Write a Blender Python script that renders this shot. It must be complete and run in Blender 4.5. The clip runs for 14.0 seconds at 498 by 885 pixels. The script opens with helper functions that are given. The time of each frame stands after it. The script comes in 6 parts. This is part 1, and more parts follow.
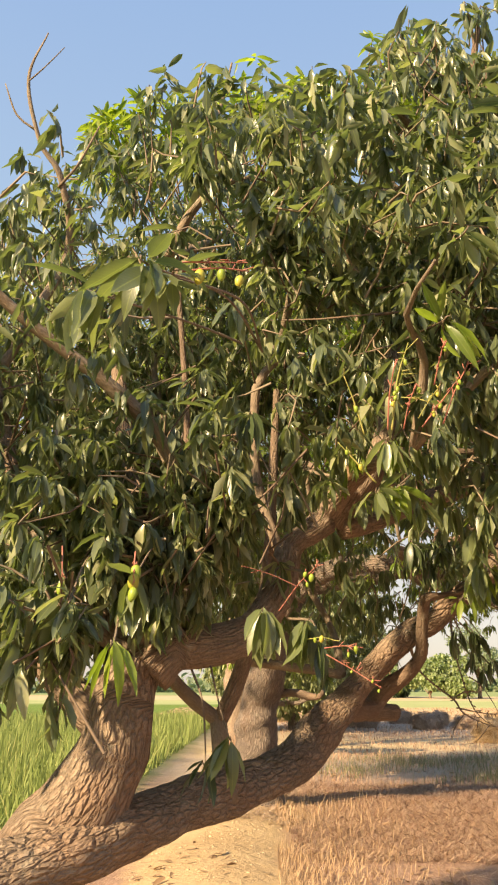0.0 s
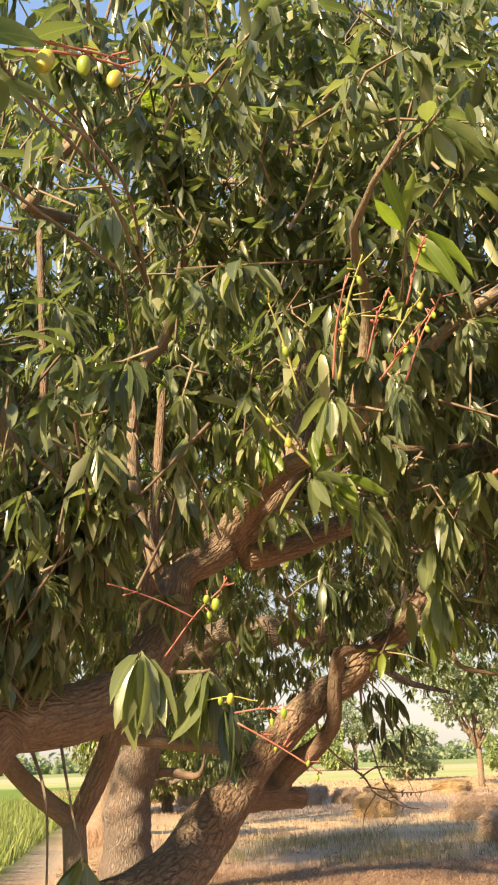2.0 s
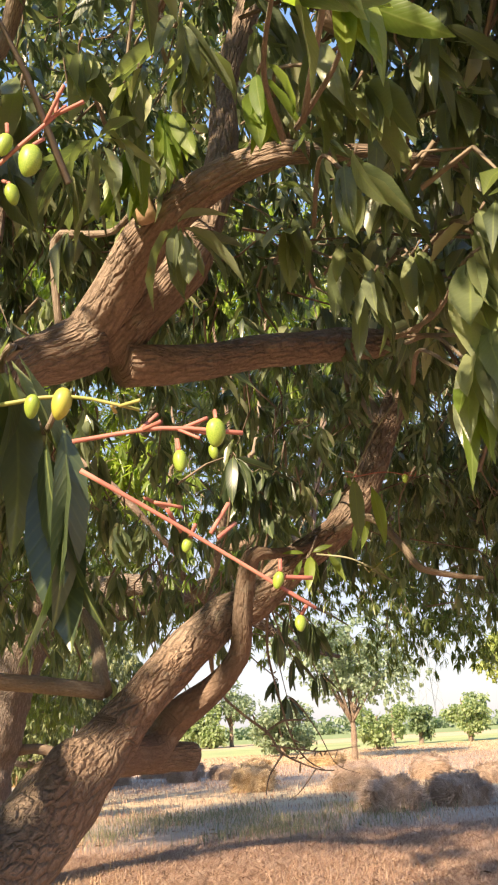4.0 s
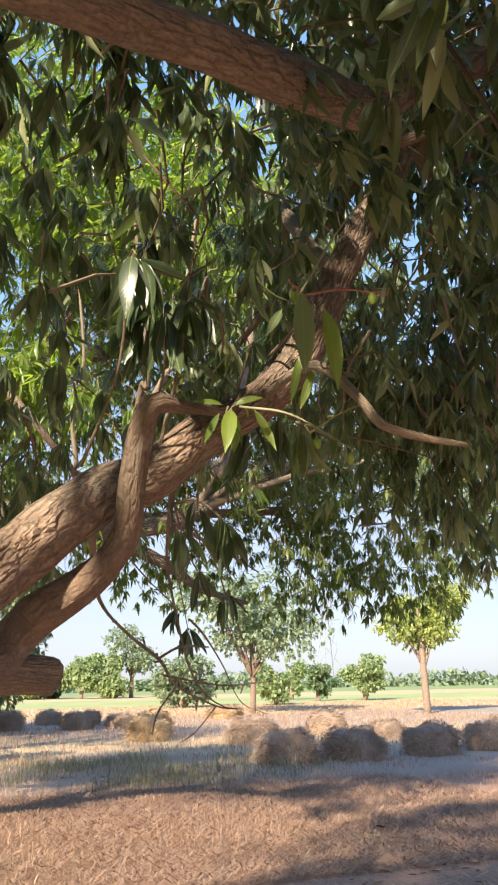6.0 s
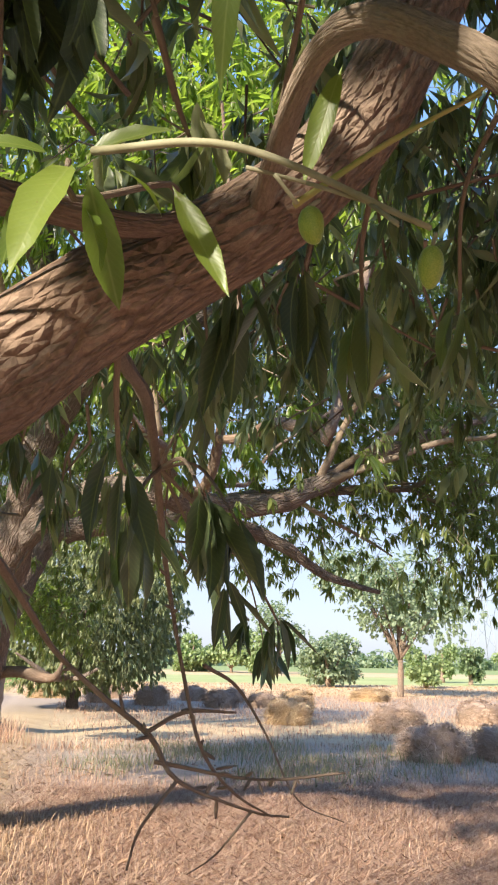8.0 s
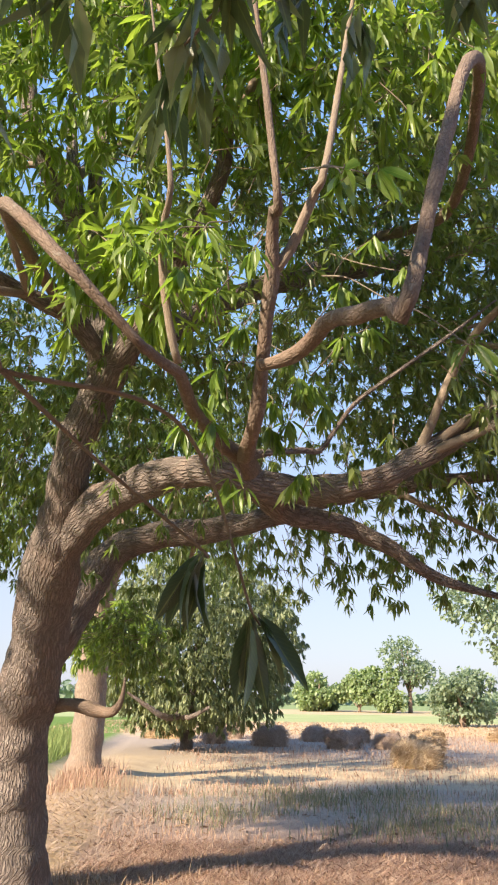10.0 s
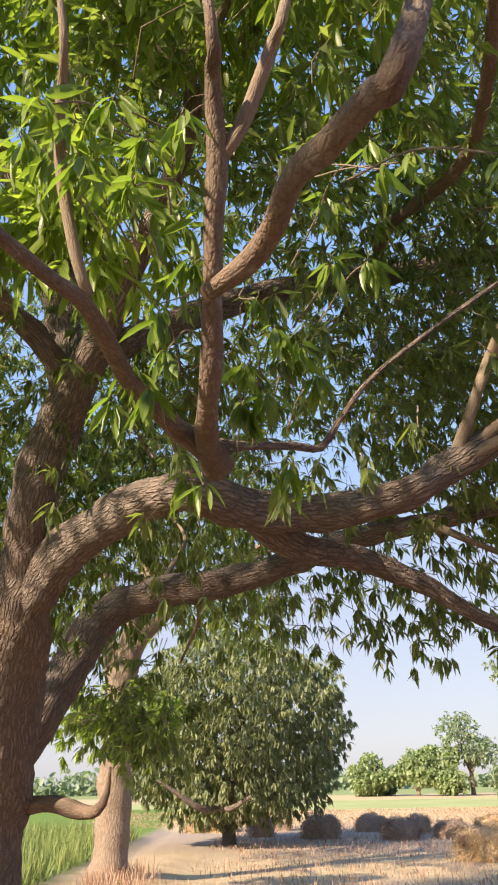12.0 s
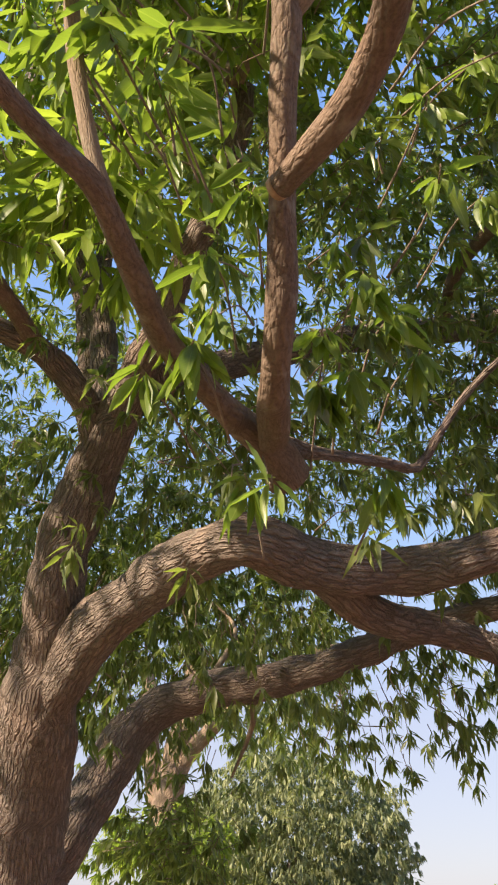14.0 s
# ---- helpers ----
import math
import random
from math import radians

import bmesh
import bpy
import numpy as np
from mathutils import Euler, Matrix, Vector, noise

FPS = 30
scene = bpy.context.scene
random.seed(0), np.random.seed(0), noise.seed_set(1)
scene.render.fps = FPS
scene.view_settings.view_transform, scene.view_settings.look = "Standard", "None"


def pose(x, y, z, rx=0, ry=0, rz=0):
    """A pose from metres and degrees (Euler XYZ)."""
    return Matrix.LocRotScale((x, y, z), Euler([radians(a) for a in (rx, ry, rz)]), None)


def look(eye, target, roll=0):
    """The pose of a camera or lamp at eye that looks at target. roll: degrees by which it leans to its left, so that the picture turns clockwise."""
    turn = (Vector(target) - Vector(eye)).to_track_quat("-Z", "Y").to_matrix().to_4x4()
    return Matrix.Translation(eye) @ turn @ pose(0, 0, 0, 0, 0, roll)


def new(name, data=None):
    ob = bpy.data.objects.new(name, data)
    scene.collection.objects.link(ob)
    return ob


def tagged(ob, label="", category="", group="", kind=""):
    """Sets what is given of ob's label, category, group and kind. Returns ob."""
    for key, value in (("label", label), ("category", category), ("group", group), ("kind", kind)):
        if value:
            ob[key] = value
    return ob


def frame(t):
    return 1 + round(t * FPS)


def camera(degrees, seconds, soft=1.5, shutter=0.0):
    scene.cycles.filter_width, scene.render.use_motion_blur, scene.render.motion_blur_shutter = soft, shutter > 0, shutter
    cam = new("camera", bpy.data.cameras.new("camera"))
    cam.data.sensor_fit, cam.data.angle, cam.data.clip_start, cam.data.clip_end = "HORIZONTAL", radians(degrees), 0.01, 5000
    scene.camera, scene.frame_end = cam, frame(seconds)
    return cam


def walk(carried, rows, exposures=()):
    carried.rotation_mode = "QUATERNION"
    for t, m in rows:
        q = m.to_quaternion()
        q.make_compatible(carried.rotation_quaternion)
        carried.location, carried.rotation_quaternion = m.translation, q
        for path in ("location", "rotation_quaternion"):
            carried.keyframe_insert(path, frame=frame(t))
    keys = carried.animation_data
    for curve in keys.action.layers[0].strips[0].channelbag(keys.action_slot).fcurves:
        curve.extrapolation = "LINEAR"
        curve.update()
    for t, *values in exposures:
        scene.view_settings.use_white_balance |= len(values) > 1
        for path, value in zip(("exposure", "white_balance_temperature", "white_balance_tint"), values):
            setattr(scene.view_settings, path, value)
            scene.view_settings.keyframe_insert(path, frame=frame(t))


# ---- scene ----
cam = camera(34.7, 14.0, soft=2.1)
# seconds, eye x y z in metres, yaw, pitch and roll in degrees
PATH = [
    (0.0, 0.289, -0.915, 1.622, 1.55, 16.82, 0.16),
    (0.5, 0.259, -0.782, 1.629, -0.43, 18.14, -0.10),
    (1.0, 0.274, -0.617, 1.619, -2.78, 19.49, -0.55),
    (1.5, 0.293, -0.427, 1.639, -5.23, 20.76, -1.24),
    (2.0, 0.279, -0.228, 1.638, -7.65, 21.58, -1.83),
    (2.5, 0.307, -0.025, 1.628, -10.07, 21.91, -2.50),
    (3.0, 0.374, 0.196, 1.593, -12.09, 21.63, -2.65),
    (3.5, 0.397, 0.433, 1.569, -14.07, 20.97, -3.04),
    (4.0, 0.397, 0.672, 1.549, -16.41, 19.94, -3.22),
    (4.2, 0.404, 0.751, 1.547, -17.29, 19.42, -2.96),
    (4.7, 0.442, 0.905, 1.554, -19.55, 18.37, -2.15),
    (5.2, 0.495, 1.050, 1.542, -21.41, 17.61, -1.53),
    (5.8, 0.579, 1.222, 1.493, -22.48, 16.96, -1.06),
    (6.3, 0.670, 1.378, 1.463, -21.76, 16.52, -0.53),
    (6.5, 0.754, 1.484, 1.483, -20.92, 16.35, -0.15),
    (7.0, 0.927, 1.735, 1.591, -17.76, 15.93, 0.69),
    (7.5, 1.000, 1.949, 1.642, -14.61, 15.50, 0.90),
    (8.0, 1.138, 2.147, 1.673, -11.47, 15.14, 1.18),
    (8.5, 1.285, 2.324, 1.662, -8.54, 15.31, 1.46),
    (8.7, 1.329, 2.414, 1.657, -7.45, 15.39, 1.45),
    (9.2, 1.458, 2.780, 1.629, -5.17, 15.97, 1.22),
    (9.7, 1.597, 3.246, 1.604, -3.45, 16.94, 0.95),
    (10.3, 1.757, 3.810, 1.585, -2.01, 18.40, 0.62),
    (10.8, 1.864, 4.155, 1.586, -1.20, 19.66, 0.17),
    (11.0, 1.895, 4.234, 1.594, -0.95, 20.13, -0.13),
    (11.5, 1.955, 4.476, 1.591, -0.27, 21.49, -0.48),
    (12.0, 1.989, 4.677, 1.610, 0.30, 23.11, -1.01),
    (12.5, 2.006, 4.901, 1.597, 1.25, 24.99, -1.13),
    (13.0, 1.968, 5.113, 1.621, 2.23, 27.07, -1.00),
    (13.5, 1.914, 5.311, 1.639, 2.92, 29.57, -0.77),
    (14.0, 1.886, 5.510, 1.642, 3.90, 31.20, -0.20),
]
EXPOSURES = [(0.0, 1.2, 8500, 12), (2.5, 1.4, 8000, 11), (4.0, 1.48, 7000, 14), (6.5, 1.36, 6150, 10), (8.5, 1.42, 5950, 11), (11.0, 1.24, 6450, 13), (14.0, 1.19, 6700, 16)]
walk(cam, [(t, pose(x, y, z, 0, 0, yaw) @ pose(0, 0, 0, 90 + pitch, 0, 0) @ pose(0, 0, 0, 0, 0, roll)) for t, x, y, z, yaw, pitch, roll in PATH], EXPOSURES)

# ---- light ----
SUN_TO = Vector((-0.62, -0.60, 0.50)).normalized()
world = bpy.data.worlds.new("sky")
scene.world = world
world.use_nodes = True
wn = world.node_tree.nodes
sky = wn.new("ShaderNodeTexSky")
sky.sky_type, sky.sun_disc = "NISHITA", False
sky.sun_elevation = math.asin(SUN_TO.z)
sky.sun_rotation = math.atan2(SUN_TO.x, SUN_TO.y)
sky.air_density, sky.dust_density, sky.ozone_density = 1.0, 0.9, 1.0
wn["Background"].inputs["Strength"].default_value = 0.13
# a veil of haze that pales the sky towards the horizon all round
up = wn.new("ShaderNodeSeparateXYZ")
world.node_tree.links.new(wn.new("ShaderNodeTexCoord").outputs["Generated"], up.inputs[0])
veil = wn.new("ShaderNodeValToRGB")
for e, (at, col) in zip((veil.color_ramp.elements[0], veil.color_ramp.elements[1]), ((0.0, (2.12, 2.16, 2.42, 1)), (0.8, (0.85, 1.65, 3.4, 1)))):
    e.position, e.color = at, col
for at, col in ((0.2, (1.95, 2.15, 2.7, 1)), (0.42, (1.4, 2.2, 3.45, 1))):
    veil.color_ramp.elements.new(at).color = col
world.node_tree.links.new(up.outputs["Z"], veil.inputs["Fac"])
blend = wn.new("ShaderNodeMix")
blend.data_type = "RGBA"
blend.inputs[0].default_value = 0.85
world.node_tree.links.new(sky.outputs[0], blend.inputs[6])
world.node_tree.links.new(veil.outputs["Color"], blend.inputs[7])
world.node_tree.links.new(blend.outputs[2], wn["Background"].inputs["Color"])
sun_data = bpy.data.lights.new("sun", "SUN")
sun_data.energy, sun_data.angle, sun_data.color = 5.0, radians(1.6), (1.0, 0.85, 0.62)
sun = new("sun", sun_data)
sun.matrix_world = look(SUN_TO * 60, (0, 0, 0))


# ---- materials ----
class Nodes:
    """A small helper to wire a node material."""

    def __init__(self, name):
        self.mat = bpy.data.materials.new(name)
        self.mat.use_nodes = True
        self.tree = self.mat.node_tree
        self.out = self.tree.nodes["Material Output"]
        self.bsdf = self.tree.nodes["Principled BSDF"]

    def add(self, kind, **sets):
        n = self.tree.nodes.new("ShaderNode" + kind)
        for key, value in sets.items():
            if key in n.inputs:
                n.inputs[key].default_value = value
        return n

    def link(self, a, b):
        self.tree.links.new(a, b)

    def coords(self, which="Object", scale=(1, 1, 1)):
        c = self.add("TexCoord")
        m = self.add("Mapping")
        m.inputs["Scale"].default_value = scale
        self.link(c.outputs[which], m.inputs["Vector"])
        return m.outputs["Vector"]

    def noise(self, vec, scale, detail=4.0, rough=0.55, distort=0.0):
        n = self.add("TexNoise")
        n.inputs["Scale"].default_value, n.inputs["Detail"].default_value = scale, detail
        n.inputs["Roughness"].default_value, n.inputs["Distortion"].default_value = rough, distort
        self.link(vec, n.inputs["Vector"])
        return n.outputs["Fac"]

    def ramp(self, fac, stops):
        n = self.add("ValToRGB")
        el = n.color_ramp.elements
        while len(el) < len(stops):
            el.new(0.5)
        for e, (at, col) in zip(el, stops):
            e.position = at
            e.color = (*col, 1.0) if len(col) == 3 else col
        self.link(fac, n.inputs["Fac"])
        return n.outputs["Color"]

    def mix(self, fac, a, b, mode="MIX"):
        n = self.add("Mix")
        n.data_type, n.blend_type = "RGBA", mode
        for sock, v in ((n.inputs[0], fac), (n.inputs[6], a), (n.inputs[7], b)):
            if isinstance(v, (int, float)):
                sock.default_value = v
            elif isinstance(v, tuple):
                sock.default_value = (*v, 1.0)
            else:
                self.link(v, sock)
        return n.outputs[2]

    def math(self, op, a, b=0.0, clamp=False):
        n = self.add("Math")
        n.operation, n.use_clamp = op, clamp
        for sock, v in ((n.inputs[0], a), (n.inputs[1], b)):
            if isinstance(v, (int, float)):
                sock.default_value = v
            else:
                self.link(v, sock)
        return n.outputs[0]

    def bump(self, height, strength=0.5, distance=0.01):
        n = self.add("Bump")
        n.inputs["Strength"].default_value, n.inputs["Distance"].default_value = strength, distance
        self.link(height, n.inputs["Height"])
        self.link(n.outputs["Normal"], self.bsdf.inputs["Normal"])
        return n.outputs["Normal"]

    def base(self, col, rough=0.8, spec=0.3):
        if isinstance(col, tuple):
            self.bsdf.inputs["Base Color"].default_value = (*col, 1.0)
        else:
            self.link(col, self.bsdf.inputs["Base Color"])
        self.bsdf.inputs["Roughness"].default_value = rough
        self.bsdf.inputs["Specular IOR Level"].default_value = spec
        return self.mat


def bark_material(name, dark, light, fissure=1.0, rust=0.0, cell=(60, 22)):
    """Fissured bark: long plates broken across by small cracks, scaly grain, lichen and rusty blotches."""
    m = Nodes(name)
    uv = m.coords("UV", (1, 1, 1))
    bend = m.add("VectorMath")
    bend.operation = "SCALE"
    bend.inputs["Scale"].default_value = 0.8
    wc = m.add("TexNoise")
    wc.inputs["Scale"].default_value = 22
    m.link(uv, wc.inputs["Vector"])
    m.link(wc.outputs["Color"], bend.inputs[0])

    def cracks(scale, gain):
        v = m.add("TexVoronoi")
        v.feature = "DISTANCE_TO_EDGE"
        v.inputs["Scale"].default_value = 1.0
        shift = m.add("VectorMath")
        shift.operation = "ADD"
        m.link(m.coords("UV", scale), shift.inputs[0])
        m.link(bend.outputs[0], shift.inputs[1])
        m.link(shift.outputs[0], v.inputs["Vector"])
        return m.math("MULTIPLY", v.outputs["Distance"], gain, True)

    plates = cracks((*cell, 1), 4.2)
    scales = cracks((cell[0] * 2.3, cell[1] * 2.3, 1), 3.0)
    fine = m.noise(m.coords("UV", (170, 110, 1)), 1.0, 5, 0.7)
    patch = m.noise(m.coords("Object"), 9.0, 5, 0.6)
    blot = m.noise(m.coords("Object"), 3.2, 4)
    col = m.ramp(patch, [(0.30, dark), (0.52, tuple((p + q) / 2 for p, q in zip(dark, light))), (0.72, light)])
    col = m.mix(m.math("MULTIPLY", m.math("SUBTRACT", 1.0, plates), 0.75 * fissure), col, tuple(k * 0.28 for k in dark))
    col = m.mix(m.math("MULTIPLY", m.math("SUBTRACT", 1.0, scales), 0.35 * fissure), col, tuple(k * 0.5 for k in dark))
    col = m.mix(0.40, col, m.ramp(fine, [(0.28, tuple(k * 0.6 for k in dark)), (0.72, tuple(min(1, k * 1.25) for k in light))]))
    col = m.mix(m.math("MULTIPLY", m.ramp(blot, [(0.50, (0, 0, 0)), (0.66, (1, 1, 1))]), 0.5 * rust), col, (0.30, 0.125, 0.055))
    lichen = m.ramp(m.noise(m.coords("Object"), 17, 3), [(0.62, (0, 0, 0)), (0.72, (0.4, 0.4, 0.4))])
    col = m.mix(lichen, col, (0.36, 0.33, 0.27))
    h = m.math("ADD", m.math("MULTIPLY", plates, fissure), m.math("ADD", m.math("MULTIPLY", scales, 0.45 * fissure), m.math("MULTIPLY", fine, 0.35)))
    m.bump(h, 0.35 + 0.5 * fissure, 0.004 + 0.008 * fissure)
    return m.base(col, 0.9, 0.18)


def leaf_material(name, stops, trans, translucent=0.36, gloss=0.42, single=False):
    """Leaf blade: waxy top, light passing through, pale midrib and faint side veins."""
    m = Nodes(name)
    rnd = m.add("ObjectInfo").outputs["Random"] if single else m.add("NewGeometry").outputs["Random Per Island"]
    uv = m.add("UVMap")
    sep = m.add("SeparateXYZ")
    m.link(uv.outputs[0], sep.inputs[0])
    across = m.math("ABSOLUTE", m.math("SUBTRACT", sep.outputs["X"], 0.5))
    rib = m.math("SUBTRACT", 1.0, m.math("MULTIPLY", across, 26.0, True))
    vein_in = m.math("ADD", m.math("MULTIPLY", sep.outputs["Y"], 90.0), m.math("MULTIPLY", across, -42.0))
    wave = m.math("POWER", m.math("ADD", m.math("MULTIPLY", m.math("SINE", vein_in), 0.5), 0.5), 6.0)
    spots = m.noise(m.coords("Object"), 46, 4)
    col = m.ramp(rnd, stops)
    col = m.mix(m.math("MULTIPLY", spots, 0.35), col, tuple(c * 0.5 for c in stops[0][1]))
    col = m.mix(m.math("ADD", m.math("MULTIPLY", rib, 0.55), m.math("MULTIPLY", wave, 0.09), True), col, (0.26, 0.31, 0.10))
    brown = m.ramp(m.noise(m.coords("Object"), 30, 2), [(0.70, (0, 0, 0)), (0.76, (0.6, 0.6, 0.6))])
    col = m.mix(brown, col, (0.16, 0.10, 0.04))
    m.base(col, gloss, 0.62)
    m.bump(m.math("ADD", wave, m.math("MULTIPLY", rib, -1.2)), 0.12, 0.0010)
    tr = m.add("BsdfTranslucent")
    tcol = m.mix(0.55, m.mix(1.0, col, (2.2, 2.4, 1.1), "MULTIPLY"), trans)
    m.link(tcol, tr.inputs["Color"])
    mx = m.add("MixShader")
    mx.inputs[0].default_value = translucent
    m.link(m.bsdf.outputs[0], mx.inputs[1])
    m.link(tr.outputs[0], mx.inputs[2])
    m.link(mx.outputs[0], m.out.inputs["Surface"])
    return m.mat


BARK = bark_material("mango_bark", (0.20, 0.148, 0.115), (0.46, 0.345, 0.26), 1.0, 0.4, (48, 18))
BARK_LIMB = bark_material("limb_bark", (0.175, 0.128, 0.098), (0.40, 0.295, 0.22), 0.75, 0.3, (80, 16))
BARK_GREY = bark_material("grey_mango_bark", (0.185, 0.148, 0.128), (0.42, 0.335, 0.285), 1.25, 0.25, (40, 8))
BARK_SMOOTH = bark_material("young_bark", (0.20, 0.150, 0.112), (0.36, 0.285, 0.215), 0.4, 0.2, (90, 24))
BARK_BROWN = bark_material("smooth_brown_bark", (0.135, 0.095, 0.072), (0.28, 0.205, 0.155), 0.55, 0.2, (60, 22))
TWIG = bark_material("pale_twig_bark", (0.17, 0.13, 0.095), (0.33, 0.26, 0.19), 0.1)
BARK_FAR = bark_material("pale_bark", (0.225, 0.165, 0.125), (0.41, 0.305, 0.235), 0.8, 0.2, (22, 7))
DEAD = bark_material("dead_twig_bark", (0.15, 0.112, 0.09), (0.31, 0.24, 0.19), 0.3, 0.0, (120, 40))
LEAF = leaf_material("mango_leaf", [(0.0, (0.050, 0.072, 0.045)), (0.40, (0.110, 0.138, 0.082)), (0.78, (0.225, 0.250, 0.150)), (0.97, (0.40, 0.40, 0.24))], (0.27, 0.36, 0.09), 0.31, 0.30)
LEAF_B = leaf_material("mango_leaf_fresh", [(0.0, (0.055, 0.075, 0.036)), (0.5, (0.105, 0.135, 0.052)), (0.95, (0.22, 0.25, 0.075))], (0.30, 0.40, 0.055), 0.46, 0.36)
LEAF_BRIGHT = leaf_material("young_mango_leaf", [(0.0, (0.10, 0.155, 0.03)), (0.5, (0.17, 0.235, 0.045)), (0.95, (0.30, 0.36, 0.07))], (0.36, 0.49, 0.05), 0.48, 0.4)
LEAF_D = leaf_material("mango_leaf_sunlit", [(0.0, (0.10, 0.125, 0.072)), (0.5, (0.195, 0.22, 0.118)), (0.95, (0.36, 0.37, 0.185))], (0.30, 0.35, 0.10), 0.3, 0.58)
LEAF_NEAR = leaf_material("mango_leaf_blade", [(0.0, (0.10, 0.128, 0.065)), (0.6, (0.18, 0.210, 0.105)), (1.0, (0.29, 0.315, 0.16))], (0.28, 0.37, 0.09), 0.34, 0.30, True)
LEAF_YOUNG = leaf_material("young_leaf_blade", [(0.0, (0.10, 0.16, 0.028)), (1.0, (0.22, 0.285, 0.05))], (0.32, 0.47, 0.05), 0.42, 0.4, True)
# darkened blade for inner and hanging sprays, crown shade put into the colour
LEAF_DARK = leaf_material("shaded_leaf_blade", [(0.0, (0.040, 0.062, 0.032)), (1.0, (0.075, 0.105, 0.050))], (0.08, 0.14, 0.035), 0.2, 0.34, True)
# distant leaves: FAR, GREY and HEDGE are paled and greyed to paint in haze
LEAF_FAR = leaf_material("hazy_tree_leaf", [(0.0, (0.12, 0.175, 0.10)), (0.6, (0.19, 0.25, 0.14)), (1.0, (0.27, 0.33, 0.17))], (0.22, 0.32, 0.13), 0.35, 0.6)
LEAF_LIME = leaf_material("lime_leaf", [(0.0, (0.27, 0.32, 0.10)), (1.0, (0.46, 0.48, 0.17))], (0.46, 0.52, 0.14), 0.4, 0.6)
LEAF_GREY = leaf_material("hazy_grey_green_leaf", [(0.0, (0.19, 0.24, 0.165)), (1.0, (0.31, 0.37, 0.25))], (0.26, 0.34, 0.19), 0.35, 0.6)
LEAF_HEDGE = leaf_material("hazy_hedge_leaf", [(0.0, (0.21, 0.265, 0.14)), (1.0, (0.36, 0.42, 0.21))], (0.28, 0.42, 0.12), 0.35, 0.6)


def plain(name, a, b, scale, rough=0.7, spec=0.3, bump=0.0):
    m = Nodes(name)
    n = m.noise(m.coords("Object"), scale, 4)
    if bump:
        m.bump(n, bump, 0.004)
    return m.base(m.ramp(n, [(0.3, a), (0.7, b)]), rough, spec)


FRUIT = plain("green_mango_skin", (0.16, 0.26, 0.035), (0.30, 0.36, 0.06), 30, 0.42, 0.4)
STEM_GREY = plain("grey_green_twig", (0.19, 0.18, 0.105), (0.31, 0.29, 0.19), 60, 0.65)
FRUIT_RIPE = plain("yellowing_mango_skin", (0.33, 0.34, 0.05), (0.42, 0.36, 0.07), 30, 0.42, 0.4)
STEM_PINK = plain("pink_panicle_stem", (0.33, 0.105, 0.085), (0.42, 0.18, 0.13), 60, 0.6)
STEM_GREEN = plain("green_panicle_stem", (0.24, 0.27, 0.07), (0.36, 0.30, 0.11), 60, 0.6)
CUT = plain("sawn_wood", (0.30, 0.19, 0.11), (0.50, 0.34, 0.21), 50, 0.8, 0.2, 0.3)
ORANGE = plain("withered_leaf", (0.50, 0.25, 0.03), (0.60, 0.34, 0.05), 30, 0.6)
STEEL = plain("galvanised_steel", (0.22, 0.235, 0.26), (0.30, 0.315, 0.34), 1, 0.7)


def island_material(name, stops, rough=0.8, translucent=0.0):
    m = Nodes(name)
    geo = m.add("NewGeometry")
    col = m.ramp(geo.outputs["Random Per Island"], stops)
    m.base(col, rough, 0.25)
    if translucent:
        tr = m.add("BsdfTranslucent")
        m.link(col, tr.inputs["Color"])
        mx = m.add("MixShader")
        mx.inputs[0].default_value = translucent
        m.link(m.bsdf.outputs[0], mx.inputs[1])
        m.link(tr.outputs[0], mx.inputs[2])
        m.link(mx.outputs[0], m.out.inputs["Surface"])
    return m.mat


STRAW = island_material("dry_straw", [(0.0, (0.20, 0.11, 0.075)), (0.45, (0.39, 0.24, 0.165)), (1.0, (0.56, 0.405, 0.295))], 0.7, 0.15)
STRAW_BROWN = island_material("weathered_straw", [(0.0, (0.32, 0.22, 0.16)), (0.55, (0.43, 0.31, 0.23)), (1.0, (0.53, 0.40, 0.305))], 0.75, 0.1)
STRAW_GOLD = island_material("golden_straw", [(0.0, (0.38, 0.245, 0.135)), (0.5, (0.53, 0.375, 0.215)), (1.0, (0.66, 0.505, 0.315))], 0.7, 0.15)
STRAW_TAN = island_material("tan_straw", [(0.0, (0.34, 0.22, 0.135)), (0.5, (0.45, 0.305, 0.19)), (1.0, (0.54, 0.39, 0.26))], 0.7, 0.15)
CROP = island_material("green_crop", [(0.0, (0.15, 0.20, 0.06)), (0.6, (0.24, 0.30, 0.095)), (0.93, (0.34, 0.39, 0.14)), (1.0, (0.46, 0.43, 0.18))], 0.6, 0.35)
WEED = island_material("dull_green_grass", [(0.0, (0.14, 0.155, 0.08)), (0.5, (0.22, 0.22, 0.12)), (1.0, (0.38, 0.31, 0.19))], 0.7, 0.3)

SOIL = island_material("sandy_clod", [(0.0, (0.34, 0.235, 0.14)), (1.0, (0.54, 0.40, 0.26))], 0.95)
LEAF_DRY = island_material("dry_fallen_leaf", [(0.0, (0.15, 0.085, 0.05)), (0.6, (0.30, 0.19, 0.115)), (1.0, (0.46, 0.33, 0.21))], 0.7, 0.15)


